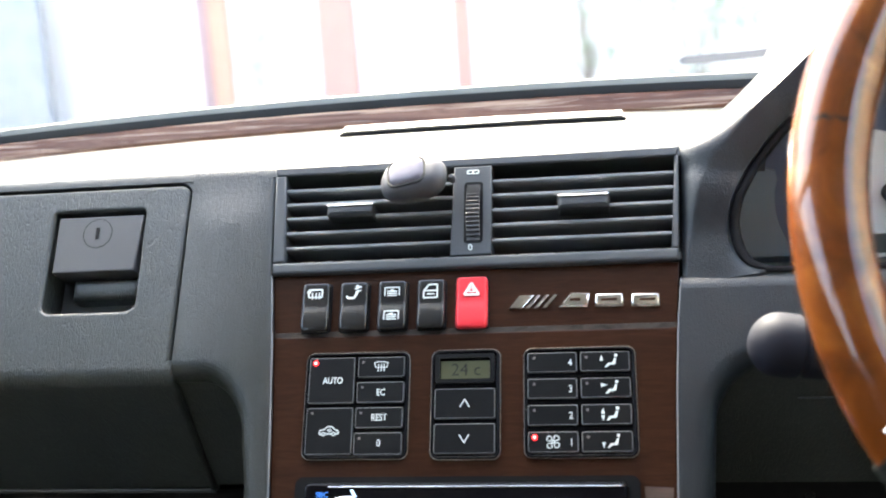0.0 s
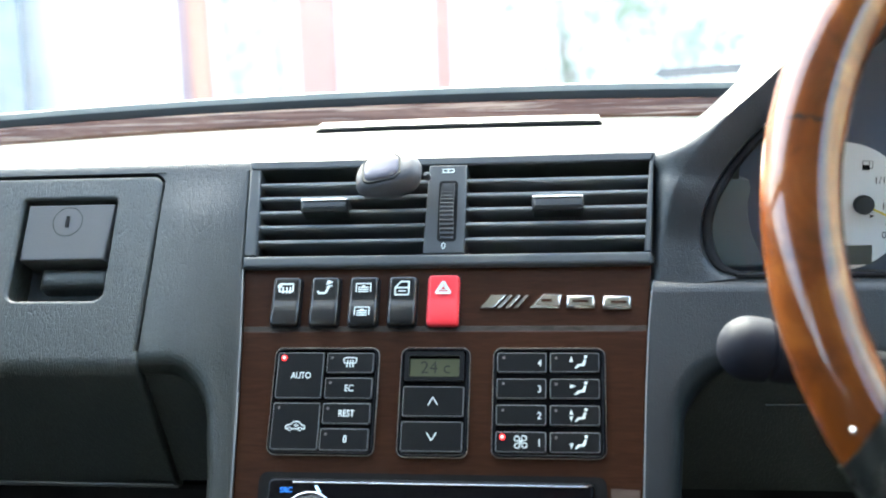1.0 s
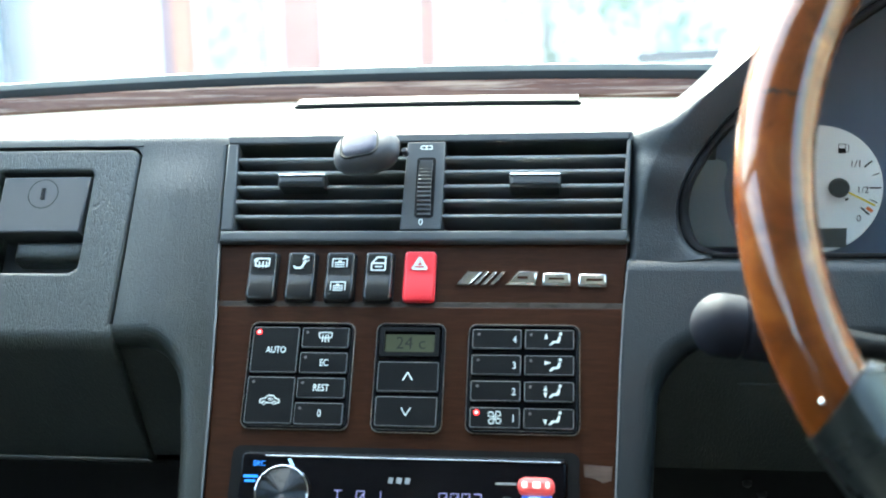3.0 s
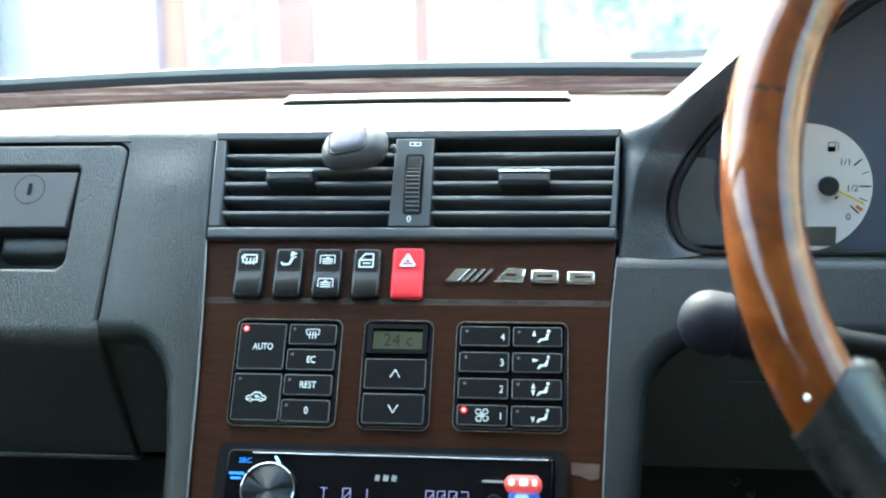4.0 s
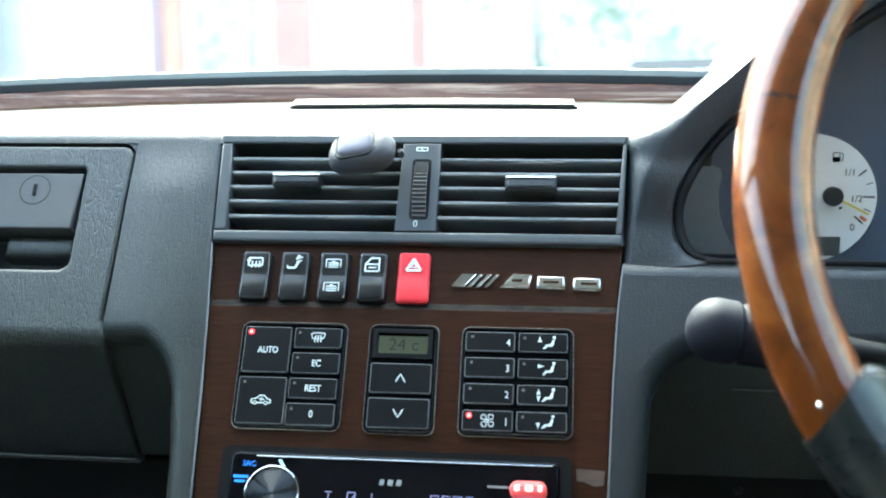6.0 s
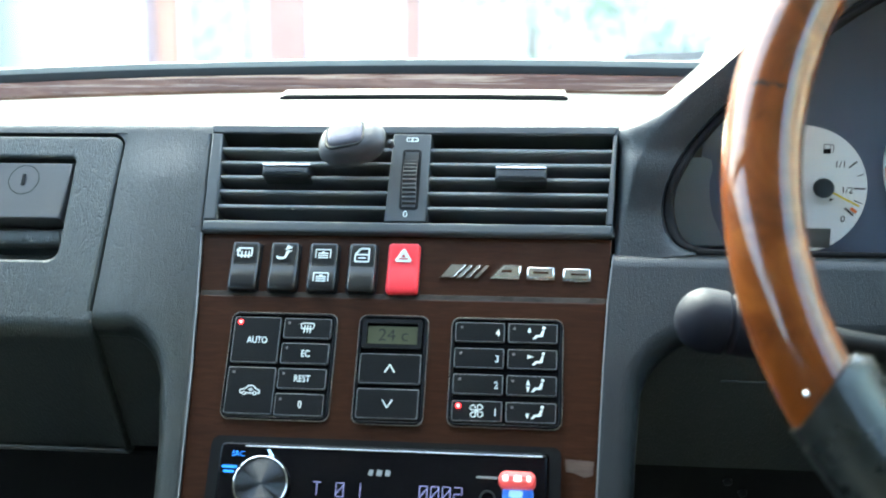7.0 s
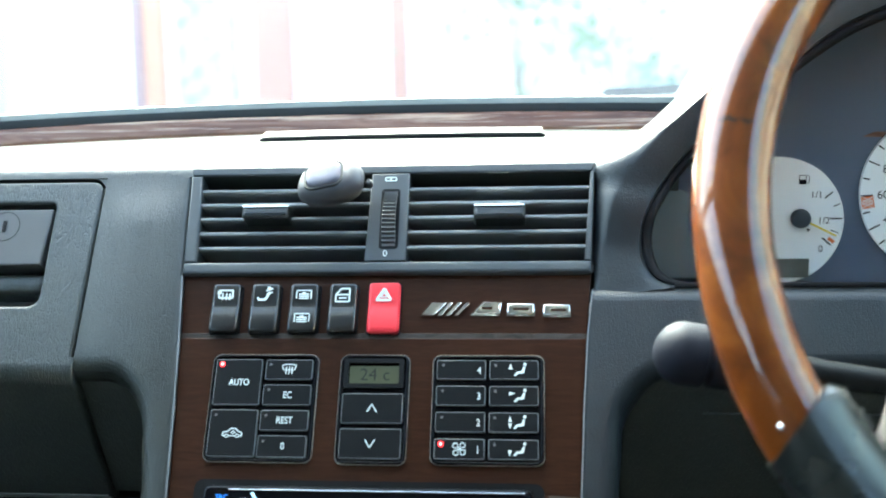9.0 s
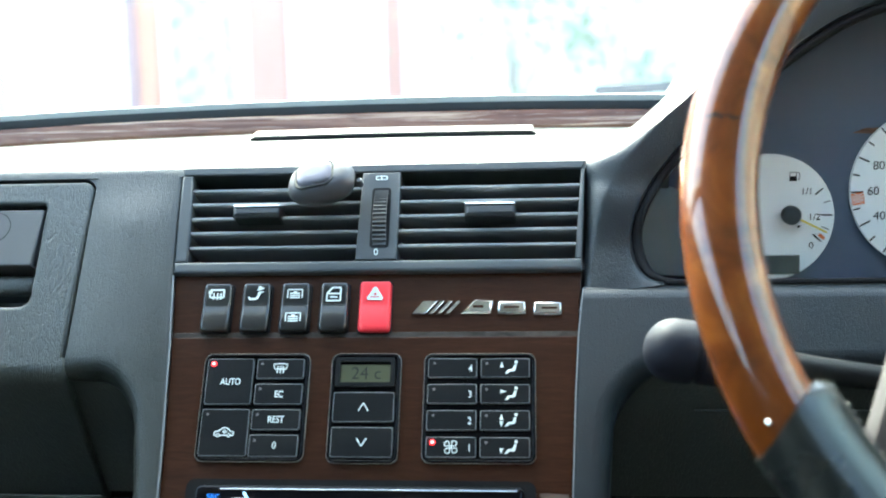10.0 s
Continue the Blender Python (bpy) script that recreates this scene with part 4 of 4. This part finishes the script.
p3 = pod("climate_pod", 32.2, 96.2, -57.6, 6.4, "black climate key panel with first fan step lit")
for k, (n, arrow) in enumerate((("4", "u"), ("3", "r"), ("2", "ud"), ("1", "d"))):
    top = 3.3 - 15.35 * k
    marks = text_mark(n, 0.0062, 10.4, -0.6)
    if n == "1":
        marks.append((sym_fan(), WHITE))
    key_button(p3, 34.4, 62.9, top - 11.8, top, marks, (38.3, top - 3.2), n == "1")
    key_button(p3, 64.8, 93.0, top - 11.7, top - 0.1, person(arrow), (68.4, top - 3.3))

# ---- car radio ----
radio = thing("car_radio", on_dash(-2.5, -98, 1.2), "black single-height car radio with rotary knob, switched on", "car radio")
part("surround", ring(rrect(0.196, 0.0605, 0.005), rrect(0.183, 0.0535, 0.003), -0.004, 0.0042, mm(0.6, 0.0)), KEY, radio)
face = part("faceplate", slab(rrect(0.1825, 0.053, 0.003), -0.004, 0.0062, 0.0012), GLOSSBLACK, radio)
part("bevel_highlight", block(-0.077, 0.0885, 0.0238, 0.0247, 0.0056, 0.0068, 0.0003), CHROME, face, "chrome strip for the bevel highlight along the top")
SPUN = [(0.0150, 0.006), (0.0150, 0.0092), (0.0145, 0.0102)] + [((14.2 - 0.075 * k) / 1000, 0.0102 + 0.00007 * math.sin(2 * math.pi * k / 8)) for k in range(184)]
knob = part("knob", lathe(SPUN, 72), STEEL, radio, "spun metal rotary knob")
knob.location = mm(-65.2, 3.2, 0)
part("knob_ring", bead([mm(*q) for q in disc(0, 0, 14.9, 64)], 0.0007, 0.0101, 8), RIMCHROME, knob)
part("knob_pointer", blob([(-64.2, 22.4), (-62.6, 22.9), (-60.0, 18.9), (-61.6, 18.3)], 0.0063, 0.0006), USBPALE, face, "cyan lit pointer")
SEGMENTS = {"0": "abcdefz", "1": "bc", "2": "abged", "T": "ajk"}


def digit(ch, x, y, w=4.2, h=7.4):
    """A display character of thin strokes, its middle at x, y."""
    a, b, c = x - w / 2, x + w / 2, h / 2
    strokes = {"a": (a, y + c, b, y + c), "b": (b, y, b, y + c), "c": (b, y - c, b, y), "d": (a, y - c, b, y - c), "e": (a, y - c, a, y), "f": (a, y, a, y + c), "g": (a, y, b, y), "j": (x, y, x, y + c), "k": (x, y - c, x, y), "z": (a, y - c * 0.7, b, y + c * 0.7)}
    return bars([(*strokes[s], 0.5) for s in SEGMENTS[ch]], 0.0063)


for ch, x in (("T", -34.3), ("0", -21.5), ("1", -12.2), ("0", 24.5), ("0", 30.8), ("0", 37.1), ("2", 43.4)):
    part("display_digit", digit(ch, x, 2.3), LILAC, face)
part("display_text", bars([(-35, -6, -28, -6, 1.2), (-23, -6, -12, -6, 1.2)], 0.0063), LILAC, face)
part("maker_mark", bars([(-5.3, 10.6, -4.7, 13.8, 2.4), (-0.6, 10.6, 0.0, 13.8, 3.0), (4.1, 10.6, 4.7, 13.8, 2.8)], 0.0063), GREYPRINT, face)
part("wireless_mark", bars([(53.0, 12.1, 64.5, 12.1, 1.3)], 0.0063), GREYPRINT, face)
part("source_mark", words("SRC", 0.0042, -0.0805, 0.0198, 0.0063), CYAN, face)
part("side_mark", bars([(-89, 12.6, -80.5, 12.6, 1.5), (-88, 10, -82, 10, 1.3)], 0.0063), CYAN, face)
part("side_mark", bars([(-89, -10, -82.5, -10, 1.5), (-89, -12.4, -80, -12.4, 1.0)], 0.0063), CYAN, face)
part("socket", lathe([(0.0044, 0.006), (0.0044, 0.0066), (0.0034, 0.0067), (0.0032, 0.0062), (0.0004, 0.0061)], 24, at=mm(59.5, 1, 0)), PLASTIC, face)
stick = thing("usb_stick", on_dash(73, -90, 8), "glowing red and blue plugged-in stick", "memory stick")
part("cap", slab(rrect(0.0198, 0.0094, 0.0044, 8), 0.004, 0.013, 0.0032, mm(0, 1.6)), USBRED, stick, "glowing red translucent cap")
for x, w in ((-6.0, 3.0), (0.4, 4.4), (6.2, 2.4)):
    part("light_spot", slab(rrect(w / 1000, 0.0034, 0.0011), 0.0128, 0.0134, 0.0003, mm(x, 1.8)), USBWHITE, stick)
part("body", slab(rrect(0.0165, 0.014, 0.003), -0.001, 0.008, 0.002, mm(0.4, -8)), USBBLUE, stick, "glowing blue translucent body")
part("light_spot", slab(rrect(0.0075, 0.004, 0.0015), 0.0078, 0.0084, 0.0003, mm(-0.6, -5.5)), USBPALE, stick)

# ---- instrument cluster ----
cluster = thing("instrument_cluster", pose(0, 0.118, 0, 90, 0, 0), "car instrument cluster with white dials", "instrument cluster")


def flat(pts, z0, z1):
    return slab([(x, y) for x, y in pts], z0, z1)


part("backing", flat([(x - 0.003 if x < CX else x + 0.003, z + 0.004) for x, z in ARCH] + [(0.55, 0.81), (0.17, 0.81)], -0.02, -0.004), DIALBACK, cluster)
part("backing", block(0.15, 0.57, 0.81, 0.875, -0.02, -0.0065), DIALBACK, cluster)
fuel = part("fuel_dial", flat(disc(0.2495, 0.8705, 0.0418, 64), -0.004, 0.0), DIAL, cluster, "white fuel dial")
HX, HY = 0.2632, 0.872


def tick(r0, r1, deg, w, cx, cy, z=0.0001):
    a = radians(deg)
    c, s = math.cos(a) * 1000, math.sin(a) * 1000
    return (cx * 1000 + r0 * c, cy * 1000 + r0 * s, cx * 1000 + r1 * c, cy * 1000 + r1 * s, w)


for a, w, r in ((40, 1.0, 0.0205), (20, 0.6, 0.0225), (-1, 1.0, 0.0195), (-22, 0.6, 0.0215), (-42, 1.0, 0.0195)):
    part("tick", bars([tick(r, 0.0268, a, w, HX, HY)], 0.0), BLACK, fuel)
part("numeral", words("1/1", 0.0062, 0.2735, 0.8872, 0.0001), BLACK, fuel)
part("numeral", words("1/2", 0.0062, 0.2785, 0.8702, 0.0001), BLACK, fuel)
part("numeral", words("0", 0.0062, 0.2768, 0.8515, 0.0001), BLACK, fuel)
part("reserve_mark", bars([tick(0.0225, 0.0272, -36, 2.2, HX, HY)], 0.0), ORANGE, fuel)
part("pump_symbol", bars([(262.4, 894.2, 262.4, 900.4, 0.45), (266.6, 894.2, 266.6, 900.4, 0.45), (262.2, 900.2, 266.8, 900.2, 0.45), (264.5, 894.2, 264.5, 897.4, 4.2), (266.6, 895.2, 268.4, 895.2, 0.4), (268.4, 895.0, 268.8, 899.0, 0.45), (268.8, 899.0, 267.6, 900.2, 0.45)], 0.0), BLACK, fuel)
part("arrow_symbol", blob([(268, 862.8), (270.4, 864.8), (267.6, 865.0)], 0.0), BLACK, fuel)
part("clock_display", block(0.2465, 0.2695, 0.8325, 0.8452, -0.001, 0.0006), CLOCKGREY, fuel, "dark grey small clock display")
part("needle", bars([tick(0.004, 0.0252, -27, 1.3, HX, HY)], 0.003, 0.0008), NEEDLE, fuel, "yellow needle")
part("hub", lathe([(0.0063, 0.0), (0.0063, 0.0045), (0.0055, 0.0056), (0.0004, 0.0058)], 28, at=(HX, HY, 0)), SATIN, fuel)
SX, SY, SR = 0.353, 0.888, 0.052
speedo = part("speed_dial", flat(disc(SX, SY, SR, 72), -0.004, 0.0), DIAL, cluster, "white speedometer dial")
for k in range(13):
    part("tick", bars([tick(SR - (0.008 if k % 2 == 0 else 0.005), SR - 0.0005, 234 - 13 * k, 1.0, SX, SY)], 0.0), BLACK, speedo)
for txt, a in (("20", 234), ("40", 208), ("60", 182), ("80", 156), ("100", 130), ("120", 104)):
    part("numeral", words(txt, 0.0078, SX + (SR - 0.0145) * math.cos(radians(a)), SY + (SR - 0.0145) * math.sin(radians(a)), 0.0001), BLACK, speedo)
part("town_mark", bars([tick(SR - 0.0086, SR - 0.0006, 187.3, 8.0, SX, SY)], 0.0), ORANGE, speedo)
TX, TY = (SX + (SR - 0.0046) * math.cos(radians(187.3))) * 1000, (SY + (SR - 0.0046) * math.sin(radians(187.3))) * 1000
part("town_hatch", bars([(TX - 3.6, TY + k - s * 1.8, TX + 3.6, TY + k + s * 1.8, 0.45) for s in (-1, 1) for k in (-1.9, 0, 1.9)], 0.0002), DIAL, speedo)
part("needle", bars([tick(0.006, SR - 0.012, 226, 1.6, SX, SY)], 0.003, 0.0008), BLACK, speedo)
part("hub", lathe([(0.009, 0.0), (0.009, 0.0045), (0.008, 0.0056), (0.0004, 0.0058)], 28, at=(SX, SY, 0)), SATIN, speedo)
PANEL = [(0.15, 0.832), (0.204, 0.832), (0.1985, 0.842), (0.1935, 0.853), (0.191, 0.864), (0.1905, 0.875), (0.1925, 0.884), (0.1912, 0.8895), (0.186, 0.8915), (0.1795, 0.8925), (0.178, 0.899), (0.172, 0.903), (0.15, 0.903)]
part("side_panel", slab(PANEL, -0.005, 0.001, 0.0012), PANELGREY, cluster, "grey moulded panel beside the dials")
lens = part("lens", flat(ARCH + [(0.552, 0.829), (0.168, 0.829)], 0.014, 0.0145), LENS, cluster, "clear cluster lens")
lens.visible_shadow = False

# ---- steering wheel ----
WHEEL = Matrix.Translation((0.18, -0.135, 0.9417)) @ pose(0, 0, 0, 67, 0, 0) @ pose(0.1795, -0.0451, 0) @ Matrix.Scale(0.94, 4)
wheel = thing("steering_wheel", WHEEL, "lacquered amber wood and black leather steering wheel", "steering wheel")
RC, RT = 0.1955, 0.0172


def rim(a0, a1, rt, n, cut=0.0, m=26, thumb=0.0):
    """Rim from a0 to a1 degrees; cut: by how much both ends slant, further along on the outside; thumb: a swelling of the inner side near both ends."""
    rows = []
    for k in range(n + 1):
        row = []
        for j in range(m):
            c, s = math.cos(2 * math.pi * j / m), math.sin(2 * math.pi * j / m)
            f = k / n
            a = radians(a0 + (a1 - a0) * f + cut * c * (2 * f - 1))
            near = min(f, 1 - f) * abs(a1 - a0)
            grow = 1 + thumb * max(0.0, -c) * min(1.0, near / 1.6 + 0.25) * max(0.3, 1 - near / 60)
            row.append(((RC + rt * grow * c) * math.cos(a), (RC + rt * grow * c) * math.sin(a), 1.12 * rt * s))
        rows.append(row)
    return loft(rows, closed=True)


part("wood_rim", rim(-27, 207, RT, 120, 2.6, 40), RIMWOOD, wheel, "glossy amber wood upper rim")
part("leather_rim", rim(207, 333, RT + 0.0013, 90, -2.7, 34, 0.42), LEATHER, wheel, "black leather lower rim")
def scar(p, q):
    """A point just proud of the wood: p round the tube, q round the wheel, in degrees."""
    r = RT + 0.0001
    return ((RC + r * math.cos(radians(p))) * math.cos(radians(q)), (RC + r * math.cos(radians(p))) * math.sin(radians(q)), 1.12 * r * math.sin(radians(p)))


SCAR = [[scar(p, 168.05 + 0.16 * math.sin(p * 0.35) + side * (0.22 + 0.12 * math.sin(p * 0.21)) * math.sin(math.pi * (p - 46) / 64)) for p in range(46, 111, 2)] for side in (-1, 1)]
part("rim_joint", loft(SCAR), BLACK, wheel, "short dark joint in the wood")
for a in (212, -32):
    c, s = math.cos(radians(a)), math.sin(radians(a))
    part("rivet", lathe([(0.0014, 0.0), (0.0014, 0.0011), (0.0006, 0.0019)], 14, at=((RC + 0.009) * math.cos(radians(206.6 if a > 0 else -26.6)), (RC + 0.009) * math.sin(radians(206.6 if a > 0 else -26.6)), 1.12 * RT * 0.85 - 0.001)), CHROME, wheel)


def spoke(side):
    """A broad padded spoke that leaves the lower rim with a fillet and runs in to the hub pad."""
    rows = []
    for x, top, low, z in ((-0.166, -0.088, -0.125, -0.002), (-0.156, -0.093, -0.14, -0.002), (-0.148, -0.1, -0.15, -0.003), (-0.141, -0.1048, -0.156, -0.004), (-0.133, -0.1078, -0.16, -0.006), (-0.12, -0.11, -0.162, -0.009), (-0.1, -0.112, -0.164, -0.013), (-0.07, -0.113, -0.165, -0.018)):
        row = []
        for j in range(20):
            t = 2 * math.pi * j / 20
            row.append((-side * x, (top + low) / 2 + (top - low) / 2 * math.cos(t), z + 0.014 * math.copysign(abs(math.sin(t)) ** 0.7, math.sin(t))))
        rows.append(row)
    return loft(rows, closed=True)


STITCH = mesh_of("stitch", block(-0.0007, 0.0007, -0.0016, 0.0016, -0.0007, 0.0007, 0.0005, 1), LEATHER)
for k in range(14):
    a = 209.5 + 1.25 * k
    ob = new("stitch", STITCH)
    ob.parent = wheel
    r = RC - (RT + 0.0013) * (1.42 - 0.012 * k) * 0.985
    ob.matrix_local = pose(r * math.cos(radians(a)), r * math.sin(radians(a)), 0.0045, 0, 0, a + 25)
part("spoke", spoke(1), LEATHER, wheel, "black leather spoke")
part("spoke", spoke(-1), LEATHER, wheel, "black leather spoke")
PAD = [(0.133, -0.114), (0.1365, -0.104), (0.128, -0.081), (0.121, -0.062), (0.113, -0.04), (0.102, -0.012), (0.09, 0.006), (0.07, 0.014)]
PAD += [(-x, y) for x, y in reversed(PAD)] + [(-0.1, -0.14), (0.1, -0.14)]
part("hub_pad", slab(PAD, -0.036, -0.022, 0.012), HUBGREY, wheel, "grey horn pad")

# ---- stalk and column ----
stalk = thing("column_stalk", pose(0.1705, -0.06, 0.822, 0, 99, 4), "grey rounded column stalk behind the steering wheel", "stalk")
NOSE = [(max(0.0004, 0.0165 * math.sin(radians(a))), -0.0185 + 0.0155 * (1 - math.cos(radians(a)))) for a in range(0, 91, 9)]
part("knob", lathe(NOSE + [(0.0163, 0.006), (0.0146, 0.0075), (0.0142, 0.0088), (0.0156, 0.0105), (0.0155, 0.024), (0.0135, 0.032), (0.0095, 0.036)], 40), STALKGREY, stalk, "rounded grey knob")
part("lever", lathe([(0.0095, 0.03), (0.007, 0.07), (0.006, 0.17)], 24), PLASTIC, stalk)
column = thing("steering_column", pose(0.374, 0.0, 0.80, -22, 0, 0), "black plastic steering column shroud", "steering column")
part("shroud", block(-0.06, 0.06, -0.1, 0.14, -0.06, 0.03, 0.02, 4), PLASTIC, column)
part("shaft", lathe([(0.03, 0.0), (0.03, 0.06)], 24, at=(0, 0, 0)), PLASTIC, column)
knee = thing("knee_panel", pose(0, 0, 0), "black plastic driver knee panel", "panel")
part("panel", block(0.125, 0.70, 0.085, 0.1, 0.50, 0.76, 0.006), BLACK, knee)
part("edge", block(0.1875, 0.33, 0.0118, 0.0134, 0.7694, 0.7704, 0.0004), SATIN, knee, "thin pale edge")
for x, y, z in ((0.1998, 0.0503, 0.6948), (0.2099, 0.0546, 0.6861)):
    part("glint_stud", lathe([(0.003, 0.0), (0.003, 0.0015), (0.002, 0.0022), (0.0004, 0.0024)], 14), PLASTIC, knee).matrix_local = pose(x, y, z, 116.6, 0, 0)

# ---- cabin shell ----
part("left_door_wall", block(-0.76, -0.72, -2.4, 0.5, 0.2, 1.03), VINYL, tagged(thing("wall_left", pose(0, 0, 0), "dark lower cabin side", "wall", kind="structure")))
part("right_door_wall", block(0.72, 0.76, -2.4, 0.5, 0.2, 0.95), VINYL, tagged(thing("wall_right", pose(0, 0, 0), "dark lower cabin side", "wall", kind="structure")))
solo("wall_rear", block(-0.76, 0.76, -2.44, -2.4, 0.2, 1.32), VINYL, pose(0, 0, 0), "unseen wall closing the rear window against light", "wall", kind="structure")
solo("floor", block(-0.76, 0.76, -2.44, 0.5, 0.16, 0.2), CARPET, pose(0, 0, 0), "dark carpeted cabin floor", "floor", kind="structure")
solo("ceiling", block(-0.66, 0.66, -2.42, -0.26, 1.30, 1.34, 0.01), SHADED_CLOTH, pose(0, 0, 0), "pale grey cloth headliner", "ceiling", kind="structure")
solo("light_blocker_right", block(0.7, 0.74, -2.35, -0.8, 0.9, 1.32), VINYL, pose(0, 0, 0), "unseen panel added to block light from the right rear", "wall", kind="structure")
solo("cowl", block(-0.74, 0.74, 0.215, 0.46, 0.86, 0.895), PLASTIC, pose(0, 0, 0), "unseen black cowl panel added to block sun behind the dash", "panel", kind="structure")
solo("bulkhead", block(-0.76, 0.76, 0.45, 0.5, 0.2, 0.9), BLACK, pose(0, 0, 0), "black engine bulkhead under the windscreen", "wall", kind="structure")


def strut(a, b, w):
    d = (Vector(b) - Vector(a)).normalized()
    u = d.cross(Vector((1, 0, 0))).normalized() * w
    return loft([[Vector(p) + q for q in (Vector((w, 0, 0)), u, Vector((-w, 0, 0)), -u)] for p in (a, b)], closed=True)


for s, side in ((-1, "left"), (1, "right")):
    solo(f"pillar_front_{side}", strut((s * 0.72, 0.42, 0.9), (s * 0.63, -0.28, 1.32), 0.035), HEADLINER, pose(0, 0, 0), "pale windscreen pillar trim", "pillar", kind="structure")
    solo(f"pillar_middle_{side}", strut((s * 0.73, -1.0, 0.88), (s * 0.65, -1.0, 1.32), 0.045), HEADLINER, pose(0, 0, 0), "pale door pillar trim", "pillar", kind="structure")
    solo(f"pillar_rear_{side}", strut((s * 0.73, -2.35, 0.9), (s * 0.63, -1.95, 1.32), 0.09), HEADLINER, pose(0, 0, 0), "pale rear pillar trim", "pillar", kind="structure")
screen = solo("windscreen", loft([[(-0.7, 0.42, 0.9), (0.7, 0.42, 0.9)], [(-0.62, -0.27, 1.315), (0.62, -0.27, 1.315)]]), GLASS, pose(0, 0, 0), "clear laminated windscreen", "windscreen", kind="structure")
screen.visible_shadow = False


for s, side in ((-1, "left"), (1, "right")):
    pane = solo(f"window_{side}", block(min(s * 0.7, s * 0.704), max(s * 0.7, s * 0.704), -0.98, 0.2, 0.88, 1.25), TINTED if s > 0 else GLASS, pose(0, 0, 0), "unseen door window tinted green for the wheel reflections" if s > 0 else "clear door window", "window", kind="structure")
    pane.visible_shadow = False


def seat(x):
    t = thing("front_seat", pose(x, -1.05, 0.2), "dark grey cloth front seat", "seat", "front seats")
    part("cushion", block(-0.25, 0.25, -0.05, 0.42, 0.0, 0.27, 0.05, 3), CARPET, t)
    b = part("backrest", block(-0.24, 0.24, -0.12, 0.02, 0.25, 0.84, 0.05, 3), CARPET, t)
    part("headrest", block(-0.14, 0.14, -0.1, 0.0, 0.86, 1.03, 0.035, 3), CARPET, t)
    return t


seat(-0.37)
seat(0.37)

# ---- outside ----
ground = bmesh.new()
bmesh.ops.create_grid(ground, x_segments=2, y_segments=2, size=400)
solo("ground", ground, CONCRETE, pose(0, 0, 0), "pale concrete forecourt", "ground", kind="structure")
house = thing("house", pose(0, 0, 0), "white rendered house front with terracotta posts", "house")
part("wall", block(-9, 9, 5.6, 5.9, 0, 3.4), PLASTER, house)
part("roof", block(-9.4, 9.4, 5.0, 9, 3.4, 3.6, 0.05), TERRACOTTA, house)
part("post", block(-2.094, -1.985, 5.15, 5.2, 0, 3.4, 0.006), TERRACOTTA, house, "terracotta porch post")
part("post_side", block(-2.166, -2.098, 5.15, 5.19, 0, 3.4, 0.006), MAUVESHADE, house, "shadow side of the porch post, painted mauve")
part("post", block(-1.499, -1.289, 5.2, 5.24, 0, 3.4, 0.006), PINKPAINT, house, "faded pink porch post")
part("post", block(-0.755, -0.665, 5.2, 5.24, 0, 3.4, 0.006), PINKPAINT, house, "slim faded pink porch post")
WINGLASS = vinyl("hazy_window_glass", (0.27, 0.34, 0.4), (0.78, 0.78, 0.74), (0.2, 0.4), 60, 0.0)
win = part("window", block(-2.05, -1.715, 5.55, 5.61, 0.6, 2.2), WINGLASS, house)
solo("reflection_wall", block(3.2, 3.4, -5, 7, 0, 2.05, 0.02), REFLECTPINK, pose(0, 0, 0), "unseen pink wall added for reflections in the wheel rim", "wall", kind="structure")
gate = solo("gate_column", block(-4.2, -3.13, 5.25, 5.3, 0, 2.2, 0.006), SLATE, pose(0, 0, 0), "slate grey gate column beside the house", "column")


CROSS = [Vector((1, 0, 0)), Vector((0, 1, 0)), Vector((-1, 0, 0)), Vector((0, -1, 0))]


def shrub(x, y, h, n, seed):
    rnd = random.Random(seed)
    t = thing("shrub", pose(x, y, 0), "green leafy garden shrub against the house", "shrub")
    part("trunk", lathe([(0.02, 0), (0.014, h * 0.25), (0.006, h * 0.45)], 10), BARK, t)
    bm = bmesh.new()
    clumps = []
    for k in range(n // 45):
        a, r, z = rnd.uniform(0, 6.28), 0.4 * rnd.random() ** 0.6, h * (0.42 + 0.58 * rnd.random())
        clumps.append((Vector((r * math.cos(a), r * math.sin(a), z)), rnd.uniform(0.06, 0.13)))
        part("limb", loft([[Vector((0, 0, h * 0.42)) + e * 0.004 for e in CROSS], [clumps[-1][0] + e * 0.0015 for e in CROSS]], closed=True), BARK, t)
    for k in range(n):
        mid, wide = clumps[k % len(clumps)]
        c = mid + Vector((rnd.gauss(0, wide), rnd.gauss(0, wide), rnd.gauss(0, wide * 0.8)))
        q = Euler((rnd.uniform(-1, 1), rnd.uniform(-1, 1), rnd.uniform(0, 6.28))).to_matrix()
        s = rnd.uniform(0.018, 0.036)
        vs = [bm.verts.new(c + q @ Vector(p) * s) for p in ((-1, 0, 0), (-0.2, 0.42, 0.1), (1, 0, -0.1), (-0.2, -0.42, 0.1))]
        bm.faces.new(vs)
    part("crown", bm, LEAF, t, smooth=False)


shrub(-0.05, 4.7, 1.9, 1300, 3)
shrub(0.5, 5.1, 1.75, 800, 5)
wiper = solo("wiper_arm", strut((0.152, 0.42, 0.9585), (0.42, 0.40, 0.967), 0.0042), LIDGREY, pose(0, 0, 0), "grey wiper arm at the windscreen foot", "wiper")
